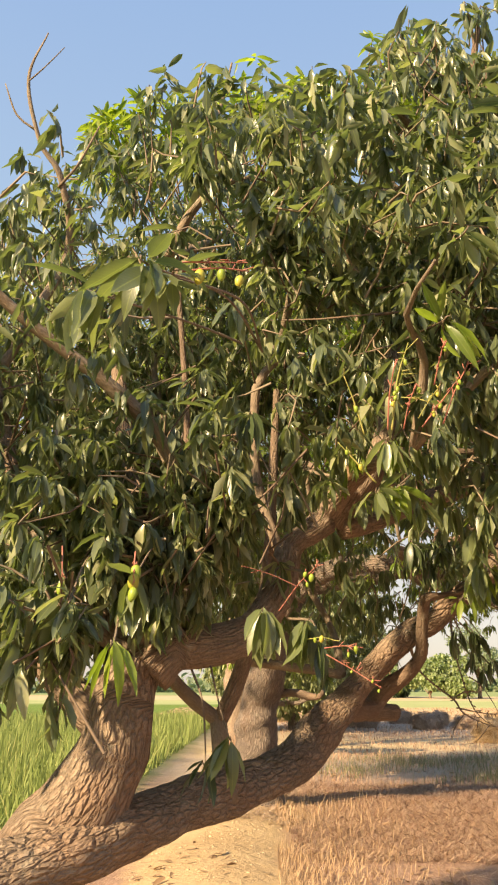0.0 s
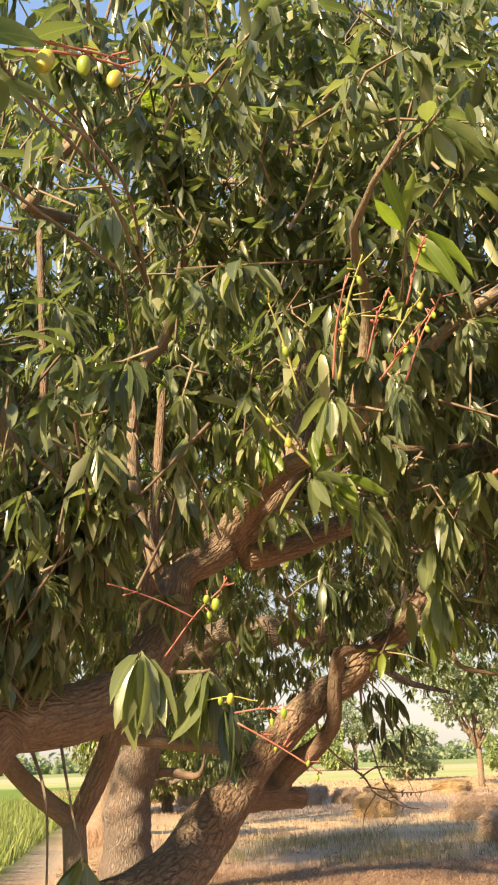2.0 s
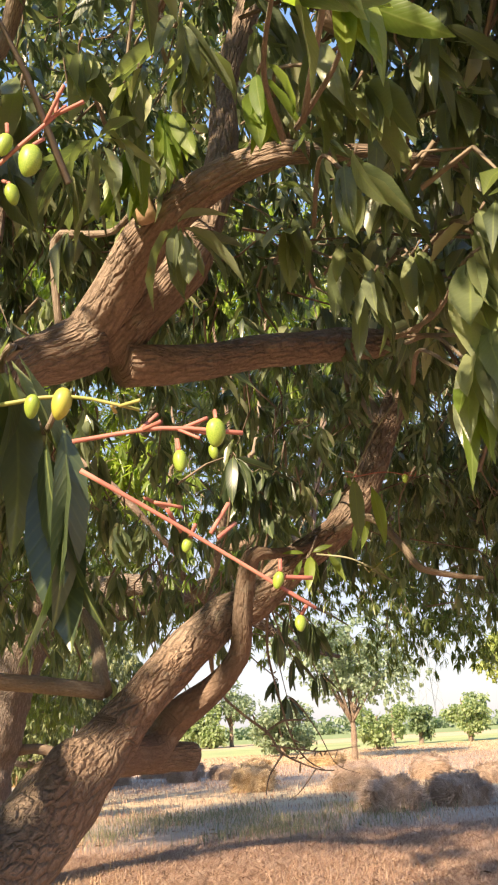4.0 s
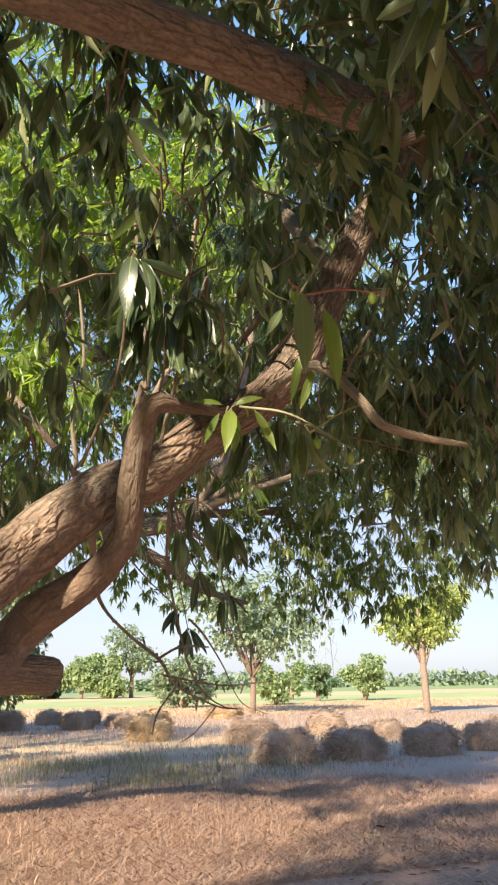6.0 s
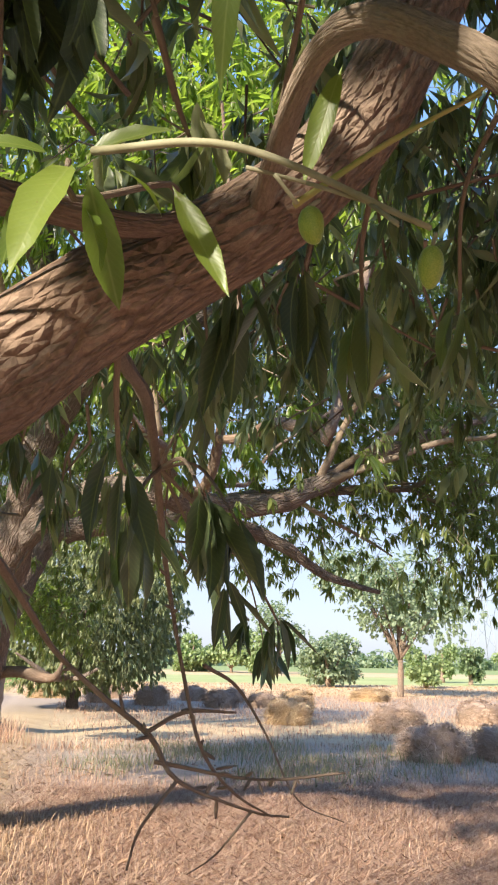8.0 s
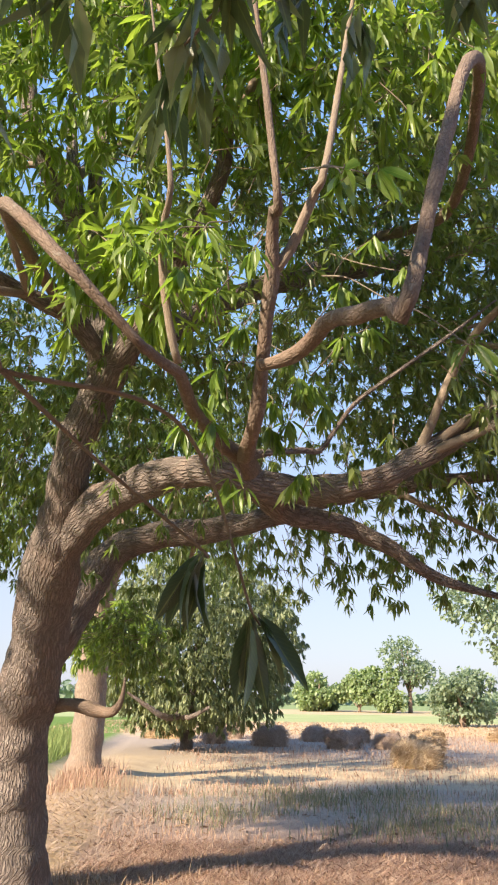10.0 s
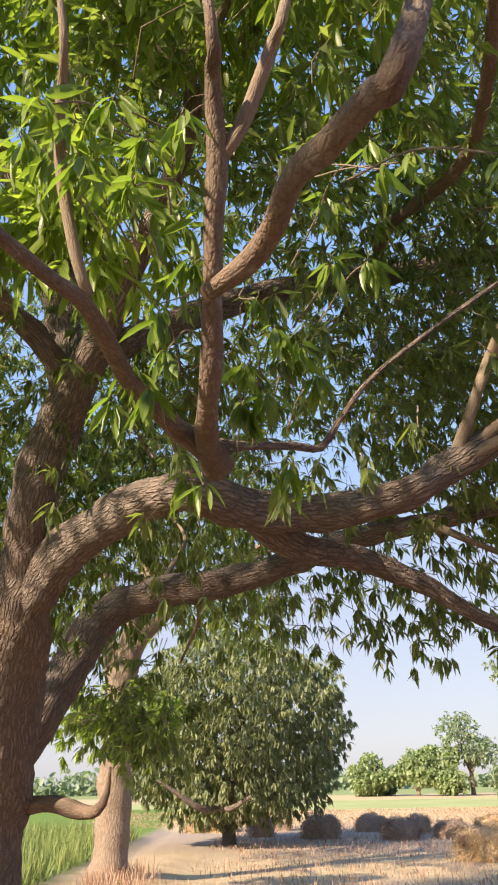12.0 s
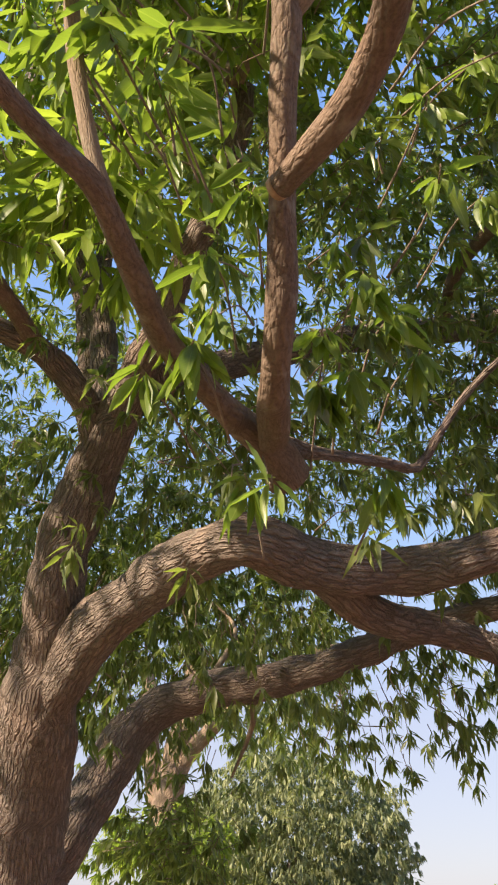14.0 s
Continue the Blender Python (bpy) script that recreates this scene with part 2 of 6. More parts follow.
def ground_material():
    """Soil, stubble and fields in strips along the distance, with wavering borders."""
    m = Nodes("field_ground")
    vec = m.coords("Object")
    sep = m.add("SeparateXYZ")
    m.link(vec, sep.inputs[0])
    big = m.noise(vec, 0.16, 3)
    mid = m.noise(vec, 1.1, 5, 0.6)
    fine = m.noise(vec, 22, 5, 0.65)
    straw = m.noise(m.coords("Object", (70, 9, 1)), 1.0, 4, 0.7, 0.6)
    straw2 = m.noise(m.coords("Object", (10, 75, 1)), 1.0, 4, 0.7, 0.6)
    wav = m.math("MULTIPLY", m.math("SUBTRACT", big, 0.5), 7.0)
    yy = m.math("ADD", sep.outputs["Y"], wav)
    yy = m.math("ADD", yy, m.math("MULTIPLY", m.math("SUBTRACT", mid, 0.5), 2.5))

    def edge(at, soft):
        return m.math("DIVIDE", m.math("SUBTRACT", yy, at - soft / 2), soft, True)

    litter = m.ramp(m.math("ADD", m.math("MULTIPLY", straw, 0.5), m.math("MULTIPLY", straw2, 0.5)), [(0.32, (0.13, 0.075, 0.055)), (0.50, (0.31, 0.195, 0.145)), (0.66, (0.52, 0.37, 0.285))])
    litter = m.mix(m.math("MULTIPLY", mid, 0.5), litter, (0.29, 0.175, 0.125))
    stubble = m.ramp(m.math("ADD", m.math("MULTIPLY", fine, 0.5), m.math("MULTIPLY", straw, 0.5)), [(0.34, (0.22, 0.165, 0.13)), (0.52, (0.36, 0.29, 0.23)), (0.68, (0.52, 0.43, 0.33))])
    tan = m.ramp(m.math("ADD", m.math("MULTIPLY", fine, 0.5), m.math("MULTIPLY", mid, 0.5)), [(0.35, (0.36, 0.27, 0.16)), (0.65, (0.56, 0.43, 0.27))])
    gold = m.ramp(m.math("ADD", m.math("MULTIPLY", fine, 0.4), m.math("MULTIPLY", mid, 0.6)), [(0.35, (0.44, 0.315, 0.19)), (0.65, (0.60, 0.455, 0.29))])
    green = m.ramp(m.math("ADD", m.math("MULTIPLY", fine, 0.5), m.math("MULTIPLY", big, 0.5)), [(0.35, (0.26, 0.31, 0.13)), (0.65, (0.42, 0.43, 0.21))])
    col = m.mix(edge(14.0, 4.0), litter, stubble)
    col = m.mix(m.math("MULTIPLY", edge(19.5, 3.0), m.math("SUBTRACT", 1.0, edge(26.0, 4.0))), col, tan)
    col = m.mix(edge(40.0, 3.0), col, gold)
    col = m.mix(edge(58.0, 5.0), col, green)
    col = m.mix(m.math("MULTIPLY", edge(84.0, 5.0), 0.9), col, gold)
    col = m.mix(edge(112.0, 10.0), col, (0.24, 0.29, 0.13))
    # bare sandy ridge along the row of trees
    ridge = m.math("ABSOLUTE", m.math("ADD", sep.outputs["X"], m.math("ADD", 0.25, m.math("MULTIPLY", m.math("SUBTRACT", mid, 0.5), 0.9))))
    sandy = m.math("SUBTRACT", 1.0, m.math("DIVIDE", m.math("SUBTRACT", ridge, 0.62), 0.25, True))
    sandy = m.math("MULTIPLY", sandy, m.math("SUBTRACT", 1.0, edge(24.0, 8.0)))
    sand = m.ramp(m.math("ADD", m.math("MULTIPLY", mid, 0.6), m.math("MULTIPLY", fine, 0.4)), [(0.30, (0.36, 0.245, 0.14)), (0.70, (0.53, 0.385, 0.235))])
    col = m.mix(sandy, col, sand)
    crop = m.math("DIVIDE", m.math("SUBTRACT", -1.75, m.math("ADD", sep.outputs["X"], m.math("MULTIPLY", m.math("SUBTRACT", mid, 0.5), 0.5))), 0.5, True)
    col = m.mix(m.math("MULTIPLY", crop, m.math("SUBTRACT", 1.0, edge(66.0, 4.0))), col, m.ramp(fine, [(0.3, (0.09, 0.15, 0.035)), (0.7, (0.19, 0.27, 0.06))]))
    lumps = m.noise(vec, 7.0, 5, 0.6)
    m.bump(m.math("ADD", m.math("MULTIPLY", fine, 0.8), m.math("ADD", mid, m.math("MULTIPLY", lumps, 1.5))), 0.7, 0.03)
    return m.base(col, 0.95, 0.1)


GROUND = ground_material()


# ---- mesh helpers ----
def thing(name, label, category, at=(0, 0, 0), group="", kind=""):
    ob = new(name)
    ob.location = at
    ob.empty_display_size = 0.2
    bpy.context.view_layer.update()
    return tagged(ob, label, category, group, kind)


def mesh_from(name, verts, faces, material, uvs=None, smooth=True):
    """A mesh from arrays; faces all have the same number of corners. uvs: one pair a vertex."""
    verts, faces = np.asarray(verts, np.float32), np.asarray(faces, np.int32)
    me = bpy.data.meshes.new(name)
    n, k = faces.shape
    me.vertices.add(len(verts))
    me.vertices.foreach_set("co", verts.ravel())
    me.loops.add(n * k)
    me.loops.foreach_set("vertex_index", faces.ravel())
    me.polygons.add(n)
    me.polygons.foreach_set("loop_start", np.arange(0, n * k, k, dtype=np.int32))
    me.polygons.foreach_set("use_smooth", np.full(n, smooth))
    if uvs is not None:
        layer = me.uv_layers.new(name="UVMap")
        layer.data.foreach_set("uv", np.asarray(uvs, np.float32)[faces.ravel()].ravel())
    me.materials.append(material)
    me.update(calc_edges=True)
    me.validate()
    return me


def part(name, me, parent, label="", kind=""):
    """A mesh as one part of a thing; the mesh is given in world places."""
    ob = new(name, me)
    ob.parent = parent
    ob.matrix_parent_inverse = parent.matrix_world.inverted()
    return tagged(ob, label, kind=kind)


def smooth_path(points, step):
    """Catmull-Rom through (x, y, z, r) rows, sampled about every step metres."""
    p = np.array(points, float)
    if len(p) == 2:
        p = np.array([p[0], (p[0] + p[1]) / 2, p[1]])
    ext = np.vstack([2 * p[0] - p[1], p, 2 * p[-1] - p[-2]])
    out = []
    for i in range(1, len(ext) - 2):
        a, b, c, d = ext[i - 1:i + 3]
        n = max(2, int(np.linalg.norm(c[:3] - b[:3]) / step))
        for t in np.arange(n) / n:
            out.append(0.5 * (2 * b + (c - a) * t + (2 * a - 5 * b + 4 * c - d) * t * t + (3 * b - a - 3 * c + d) * t ** 3))
    out.append(ext[-2])
    out = np.array(out)
    out[:, 3] = np.maximum(out[:, 3], 0.0012)
    return out


def tube(points, step=0.05, sides=14, knots=0.12, seed=0, cap=True):
    """A bark-covered branch: swelling, knotty tube along points (x, y, z, r). Gives verts, quads, uvs."""
    path = smooth_path(points, step)
    n = len(path)
    tang = np.gradient(path[:, :3], axis=0)
    tang /= np.linalg.norm(tang, axis=1)[:, None] + 1e-9
    ref = np.array([0.31, 0.77, 0.55])
    side = np.cross(tang[0], ref)
    side /= np.linalg.norm(side)
    verts, uvs = [], []
    along = 0.0
    ang = np.linspace(0, 2 * math.pi, sides + 1)
    for i in range(n):
        side = side - tang[i] * (side @ tang[i])
        side /= np.linalg.norm(side)
        up = np.cross(tang[i], side)
        if i:
            along += np.linalg.norm(path[i, :3] - path[i - 1, :3])
        r = path[i, 3]
        for a in ang:
            d = side * math.cos(a) + up * math.sin(a)
            w = noise.noise(Vector((*(path[i, :3] * 2.4 / max(0.25, r * 4) ** 0.5 + d * 0.6), )) + Vector((seed * 3.7, 0, 0)))
            w2 = noise.noise(Vector((*(path[i, :3] * 11 + d * 1.7), )) + Vector((0, seed * 1.3, 0)))
            verts.append(path[i, :3] + d * r * (1 + knots * w + 0.45 * knots * w2))
            uvs.append((a / (2 * math.pi) * max(1, round(r * 2 * math.pi * 6)) / 6, along))
        verts[-1] = verts[-1 - sides]
    faces = []
    for i in range(n - 1):
        for j in range(sides):
            a = i * (sides + 1) + j
            faces.append((a, a + 1, a + sides + 2, a + sides + 1))
    if cap:
        for i in (0, n - 1):
            verts.append(path[i, :3] + tang[i] * path[i, 3] * (0.15 if i else -0.15))
            uvs.append((0.0, i * step))
            c = len(verts) - 1
            for j in range(0, sides, 2):
                a = i * (sides + 1) + j
                q = (a, a + 1, a + 2 if j + 2 <= sides else a + 1, c)
                faces.append(q if i else (q[2], q[1], q[0], q[3]))
    return np.array(verts), np.array(faces), np.array(uvs)


def limb(name, parent, points, material=None, label="", step=0.045, sides=14, knots=0.22, seed=0):
    v, f, uv = tube(points, step, sides, knots, seed)
    return part(name, mesh_from(name, v, f, material or (BARK if name == "trunk" else BARK_LIMB), uv), parent, label)


# leaf blades: stations (along, half width, height of the midrib's sag)
def leaf_template(stations, curl, fold, wave=0.0):
    v, uv = [], []
    for k, (s, w) in enumerate(stations):
        drop = -curl * s * s
        if w == 0:
            v.append((0, s, drop))
            uv.append((0.5, s))
        else:
            rip = wave * (1 if k % 2 else -1)
            v += [(-w, s, drop + fold * w + rip), (0, s, drop), (w, s, drop + fold * w - rip)]
            uv += [(0.5 - w * 3.2, s), (0.5, s), (0.5 + w * 3.2, s)]
    f = []
    m = len(stations) - 2
    f += [(0, 2, 1), (0, 3, 2)]
    for k in range(m - 1):
        a, b = 1 + 3 * k, 4 + 3 * k
        f += [(a, a + 1, b + 1), (a, b + 1, b), (a + 1, a + 2, b + 2), (a + 1, b + 2, b + 1)]
    e, a = 1 + 3 * m, 1 + 3 * (m - 1)
    f += [(a, a + 1, e), (a + 1, a + 2, e)]
    return np.array(v, float), np.array(f, int), np.array(uv, float)


MEDIUM = [(0, 0), (0.15, 0.07), (0.42, 0.118), (0.76, 0.104), (1, 0)]
COARSE = [(0, 0), (0.28, 0.105), (0.68, 0.105), (1, 0)]
FINE = [(0, 0), (0.07, 0.012), (0.16, 0.065), (0.30, 0.105), (0.48, 0.122), (0.66, 0.108), (0.82, 0.068), (0.93, 0.026), (1, 0)]
SLIM = [(0, 0), (0.44, 0.118), (1, 0)]
BROAD = [(0, 0), (0.3, 0.26), (0.7, 0.24), (1, 0)]


def unit(a):
    return a / (np.linalg.norm(a, axis=-1, keepdims=True) + 1e-9)


def leaves_mesh(name, base, way, normal, length, material, stations=COARSE, seed=0, curls=((0.14, 0.35), (0.34, 0.5), (0.6, 0.3), (-0.10, 0.6)), widths=(0.95, 1.45), wave=0.0):
    """Many leaves in one mesh: base place, direction, blade normal and length for each."""
    rng = np.random.RandomState(seed)
    kinds = [leaf_template(stations, c, f, wave) for c, f in curls]
    pick = rng.randint(0, len(kinds), len(base))
    way = unit(way)
    side = unit(np.cross(way, normal))
    nor = np.cross(side, way)
    V, F, U, off = [], [], [], 0
    for k, (tv, tf, tu) in enumerate(kinds):
        idx = np.nonzero(pick == k)[0]
        if not len(idx):
            continue
        L = length[idx][:, None, None]
        wide = rng.uniform(*widths, (len(idx), 1, 1))
        v = base[idx][:, None] + L * (tv[None, :, 0:1] * wide * side[idx][:, None] + tv[None, :, 1:2] * way[idx][:, None] + tv[None, :, 2:3] * nor[idx][:, None])
        V.append(v.reshape(-1, 3))
        F.append((tf[None] + (np.arange(len(idx)) * len(tv))[:, None, None] + off).reshape(-1, 3))
        U.append(np.tile(tu, (len(idx), 1)))
        off += len(idx) * len(tv)
    return mesh_from(name, np.vstack(V), np.vstack(F), material, np.vstack(U))


def whorls(centres, out, rng, count=(7, 12), length=(0.10, 0.155), droop=(0.5, 1.3), spread=(0.35, 0.9), stretch=0.07):
    """Leaves in whorls round twig ends. Gives base, way, normal and length of each leaf."""
    n = rng.randint(count[0], count[1] + 1, len(centres))
    who = np.repeat(np.arange(len(centres)), n)
    k = len(who)
    az = rng.uniform(0, 2 * math.pi, k)
    o = unit(out)[who]
    a1 = unit(np.cross(o, np.array([0.2, 0.3, 1.0])))
    a2 = np.cross(o, a1)
    rad = a1 * np.cos(az)[:, None] + a2 * np.sin(az)[:, None]
    way = rad * rng.uniform(*spread, (k, 1)) + o * rng.uniform(0.1, 0.6, (k, 1)) + np.array([0, 0, -1.0]) * rng.uniform(*droop, (k, 1))
    base = centres[who] - o * rng.uniform(0, stretch, (k, 1)) + rad * 0.006
    normal = np.array([0, 0, 1.0]) + rad * 0.5 + rng.normal(0, 0.35, (k, 3))
    return base, unit(way), normal, rng.uniform(*length, k)


EYES = np.array([row[1:4] for row in PATH])


def path_gap(p):
    """Distance of each point from the walked line."""
    d = np.full(len(p), 9.0)
    for a, b in zip(EYES[:-1], EYES[1:]):
        ab = b - a
        t = np.clip(((p - a) @ ab) / (ab @ ab + 1e-9), 0, 1)
        d = np.minimum(d, np.linalg.norm(p - a - t[:, None] * ab, axis=1))
    return d


def shell(rng, n, centre, radii, inner=0.7, low=None, gaps=0.0, gap_scale=0.9, thin=None):
    """Places in the leafy outer shell of an uneven crown, with the outward direction."""
    d = unit(rng.normal(0, 1, (n, 3)))
    s = inner + (1.04 - inner) * rng.uniform(0, 1, (n, 1)) ** 0.7
    bulge = np.array([noise.noise(Vector(v * 2.1) + Vector(centre)) for v in d])[:, None]
    p = np.array(centre) + d * np.array(radii) * s * (1 + 0.16 * bulge)
    keep = np.ones(n, bool)
    if low is not None:
        keep &= p[:, 2] > low + 0.25 * np.array([noise.noise(Vector((a * 0.9, b * 0.9, 3.1))) for a, b, _ in p])
    if gaps:
        keep &= np.array([noise.noise(Vector(v * gap_scale) + Vector((7, 1, 4))) for v in p]) > gaps - 0.5
    keep &= path_gap(p) > 0.62
    if thin is not None:
        keep &= rng.uniform(0, 1, n) > thin(p)
    return p[keep], unit(d / np.array(radii))[keep]


def twigs_mesh(name, ends, out, rng, material, length=(0.10, 0.26), r=0.0027):
    """A short bent twig behind every whorl, three-sided."""
    n = len(ends)
    L = rng.uniform(*length, (n, 1))
    root = ends - unit(out + rng.normal(0, 0.35, (n, 3))) * L
    mid = (ends + root) / 2 + rng.normal(0, 0.11, (n, 3)) * L + np.array([0, 0, 0.012])
    ring = np.array([(1, 0, 0), (-0.5, 0.87, 0), (-0.5, -0.87, 0)])
    ax = unit(ends - root)
    s = unit(np.cross(ax, np.array([0.1, 0.2, 1.0])))
    u = np.cross(ax, s)
    V = np.zeros((n, 9, 3))
    for lvl, (c, rr) in enumerate(((root, r * 1.7), (mid, r * 1.3), (ends, r * 0.7))):
        for j in range(3):
            V[:, lvl * 3 + j] = c + rr * (s * ring[j, 0] + u * ring[j, 1])
    F = []
    for lvl in range(2):
        for j in range(3):
            a, b = lvl * 3 + j, lvl * 3 + (j + 1) % 3
            F.append((a, b, b + 3, a + 3))
    F = (np.array(F)[None] + (np.arange(n) * 9)[:, None, None]).reshape(-1, 4)
    return mesh_from(name, V.reshape(-1, 3), F, material, np.tile(np.array([(0.3, 0.1)]), (n * 9, 1)))


def crown(parent, blobs, material, seed, length, droop, spread, twig=True, stations=COARSE, count=(7, 12), thin=None, curls=((0.14, 0.35), (0.34, 0.5), (0.6, 0.3), (-0.10, 0.6)), widths=(0.75, 1.15), wave=0.0, long_twigs=0):
    """The leaves of a tree: whorls over the shells of several uneven blobs."""
    rng = np.random.RandomState(seed)
    P, O = [], []
    for n, centre, radii, inner, low, gaps in blobs:
        p, o = shell(rng, n, centre, radii, inner, low, gaps, thin=thin)
        P.append(p)
        O.append(o)
    P, O = np.vstack(P), np.vstack(O)
    me = leaves_mesh("crown", *whorls(P, O, rng, count, length, droop, spread), material, stations, seed, curls, widths, wave)
    part("crown", me, parent, kind="stuff")
    if twig:
        part("twig_work", twigs_mesh("twig_work", P[::2], O[::2], rng, TWIG), parent, kind="stuff")
    if long_twigs:
        part("twig_work", twigs_mesh("twig_work", P[::long_twigs], O[::long_twigs], rng, BARK_BROWN, (0.2, 0.45), 0.0024), parent, kind="stuff")
    return P, O


# ---- ground ----
def ground_height(x, y):
    ridge = 0.13 * math.exp(-((x + 0.15) / 0.62) ** 2) * (1.0 if y < 22 else math.exp(-((y - 22) / 3) ** 2))
    furrow = -0.08 * math.exp(-((x + 1.4) / 0.4) ** 2) * (1.0 if y < 40 else 0.0)
    near = math.exp(-(x * x + (y - 10) ** 2) / 900.0)
    rough = 0.030 * noise.noise(Vector((x * 0.8, y * 0.8, 0.3))) 
    return ridge + furrow + rough * near


def ground_sheet():
    gx = np.sinh(np.linspace(-7.6, 7.6, 240)) * 1.6 + 2.0
    gy = np.sinh(np.linspace(-6.9, 7.9, 250)) * 1.7 + 10.0
    verts = [(x, y, ground_height(x, y)) for y in gy for x in gx]
    nx = len(gx)
    faces = [(j * nx + i, j * nx + i + 1, (j + 1) * nx + i + 1, (j + 1) * nx + i) for j in range(len(gy) - 1) for i in range(nx - 1)]
    ob = new("ground", mesh_from("ground", verts, faces, GROUND))
    return tagged(ob, "flat farmland with straw litter, stubble and a bare sandy ridge", "ground", kind="structure")


ground_sheet()


def blades(name, places, height, width, lean, material, label, category, seed=0, segments=1):
    """Upright or lying blades of grass and straw, as one mesh of narrow strips."""
    rng = np.random.RandomState(seed)
    n = len(places)
    az = rng.uniform(0, 2 * math.pi, n)
    tilt = rng.uniform(*lean, n)
    h = rng.uniform(*height, n)
    w = rng.uniform(*width, n)
    d = np.stack([np.cos(az) * np.sin(tilt), np.sin(az) * np.sin(tilt), np.cos(tilt)], 1)
    s = np.stack([-np.sin(az + 0.6), np.cos(az + 0.6), np.zeros(n)], 1)
    sag = np.array([0, 0, -1.0]) * (np.sin(tilt) * 0.25 * h)[:, None]
    V = np.zeros((n, 5, 3))
    V[:, 0] = places - s * w[:, None] / 2
    V[:, 1] = places + s * w[:, None] / 2
    V[:, 2] = places + d * h[:, None] * 0.6 - s * w[:, None] * 0.4
    V[:, 3] = places + d * h[:, None] * 0.6 + s * w[:, None] * 0.4
    V[:, 4] = places + d * h[:, None] + sag
    F = (np.array([(0, 1, 3), (0, 3, 2), (2, 3, 4)])[None] + (np.arange(n) * 5)[:, None, None]).reshape(-1, 3)
    me = mesh_from(name, V.reshape(-1, 3), F, material)
    return tagged(new(name, me), label, category, kind="stuff")


def scatter(rng, n, x0, x1, y0, y1, keep=None, lift=0.0, thin=0.0):
    """Random places on the ground of a rectangle; thin: patchiness."""
    x, y = rng.uniform(x0, x1, n), rng.uniform(y0, y1, n)
    ok = np.ones(n, bool)
    if thin:
        ok &= np.array([noise.noise(Vector((a * 0.55, b * 0.55, 5.0))) for a, b in zip(x, y)]) > thin - 0.5 + rng.uniform(-0.25, 0.25, n)
    if keep is not None:
        ok &= keep(x, y)
    x, y = x[ok], y[ok]
    z = np.array([ground_height(a, b) for a, b in zip(x, y)])
    return np.stack([x, y, z + lift], 1)


rng = np.random.RandomState(11)
off_ridge = lambda x, y: x > 0.55 + 0.25 * np.sin(y * 2.1)
blades("straw_litter", scatter(rng, 92000, 0.5, 8.0, 7.5, 13.5, off_ridge, 0.008, 0.0), (0.08, 0.26), (0.004, 0.010), (1.05, 1.56), STRAW, "scattered brown wheat straw lying on the soil", "straw", 1)
blades("stubble", scatter(rng, 26000, 0.3, 11.0, 9.0, 20.0, off_ridge, 0, 0.3), (0.04, 0.11), (0.004, 0.009), (0.02, 0.5), STRAW, "short cut wheat stubble standing in the field", "stubble", 2)
blades("field_stubble", scatter(rng, 26000, 0.6, 24.0, 18.0, 40.0, None, 0, 0.1), (0.06, 0.17), (0.008, 0.018), (0.05, 0.7), STRAW, "pale short stubble across the open field", "stubble", 3)
blades("dry_grass", scatter(rng, 20000, 0.35, 3.6, 5.5, 12.5, lambda x, y: x - 0.5 < rng.exponential(0.5, len(x)), 0, 0.4), (0.07, 0.2), (0.004, 0.008), (0.05, 1.1), STRAW_TAN, "dry tan grass along the sandy ridge", "grass", 4)
blades("green_weeds", scatter(rng, 24000, 0.8, 9.5, 12.2, 20.5, lambda x, y: (x - 4.6) ** 2 / 11 + (y - 16.2) ** 2 / 7.5 < rng.uniform(0.0, 1.5, len(x)), 0, 0.5), (0.08, 0.26), (0.006, 0.014), (0.05, 0.7), WEED, "low dull green grass growing in the stubble", "grass", 5)
blades("ridge_grass", scatter(rng, 2600, -1.0, 1.2, 17.5, 21.5, None, 0, 0.4), (0.15, 0.4), (0.006, 0.012), (0.05, 0.6), STRAW, "dry pale grass tufts round a tree trunk", "grass", 6)
blades("green_crop", scatter(rng, 36000, -11.0, -2.0, 4.0, 34.0, lambda x, y: x < -1.9 - 0.1 * np.sin(y), 0, 0.0), (0.35, 0.75), (0.012, 0.026), (0.03, 0.55), CROP, "dense green crop of tall grassy blades", "crop", 7)
blades("ridge_litter", scatter(rng, 9000, -1.1, 1.0, 9.0, 17.5, None, 0.008, 0.0), (0.07, 0.22), (0.005, 0.012), (1.0, 1.56), STRAW_BROWN, "dry brown grass and litter on the sandy ridge", "grass", 11)
blades("near_litter", scatter(rng, 12000, 0.3, 9.0, -6.0, 7.0, off_ridge, 0.008, 0.1), (0.10, 0.28), (0.007, 0.015), (1.2, 1.56), STRAW, "loose brown straw lying beside the ridge", "straw", 9)
blades("near_crop", scatter(rng, 8000, -12.0, -2.0, -7.0, 4.0, lambda x, y: x < -1.9 - 0.1 * np.sin(y), 0, 0.0), (0.35, 0.75), (0.014, 0.03), (0.03, 0.55), CROP, "dense green crop of tall grassy blades", "crop", 10)
blades("gold_stubble", scatter(rng, 24000, -6.0, 40.0, 40.0, 58.0, None, 0, 0.1), (0.05, 0.15), (0.02, 0.05), (0.3, 1.3), STRAW_TAN, "golden wheat stubble in a far strip", "stubble", 8)


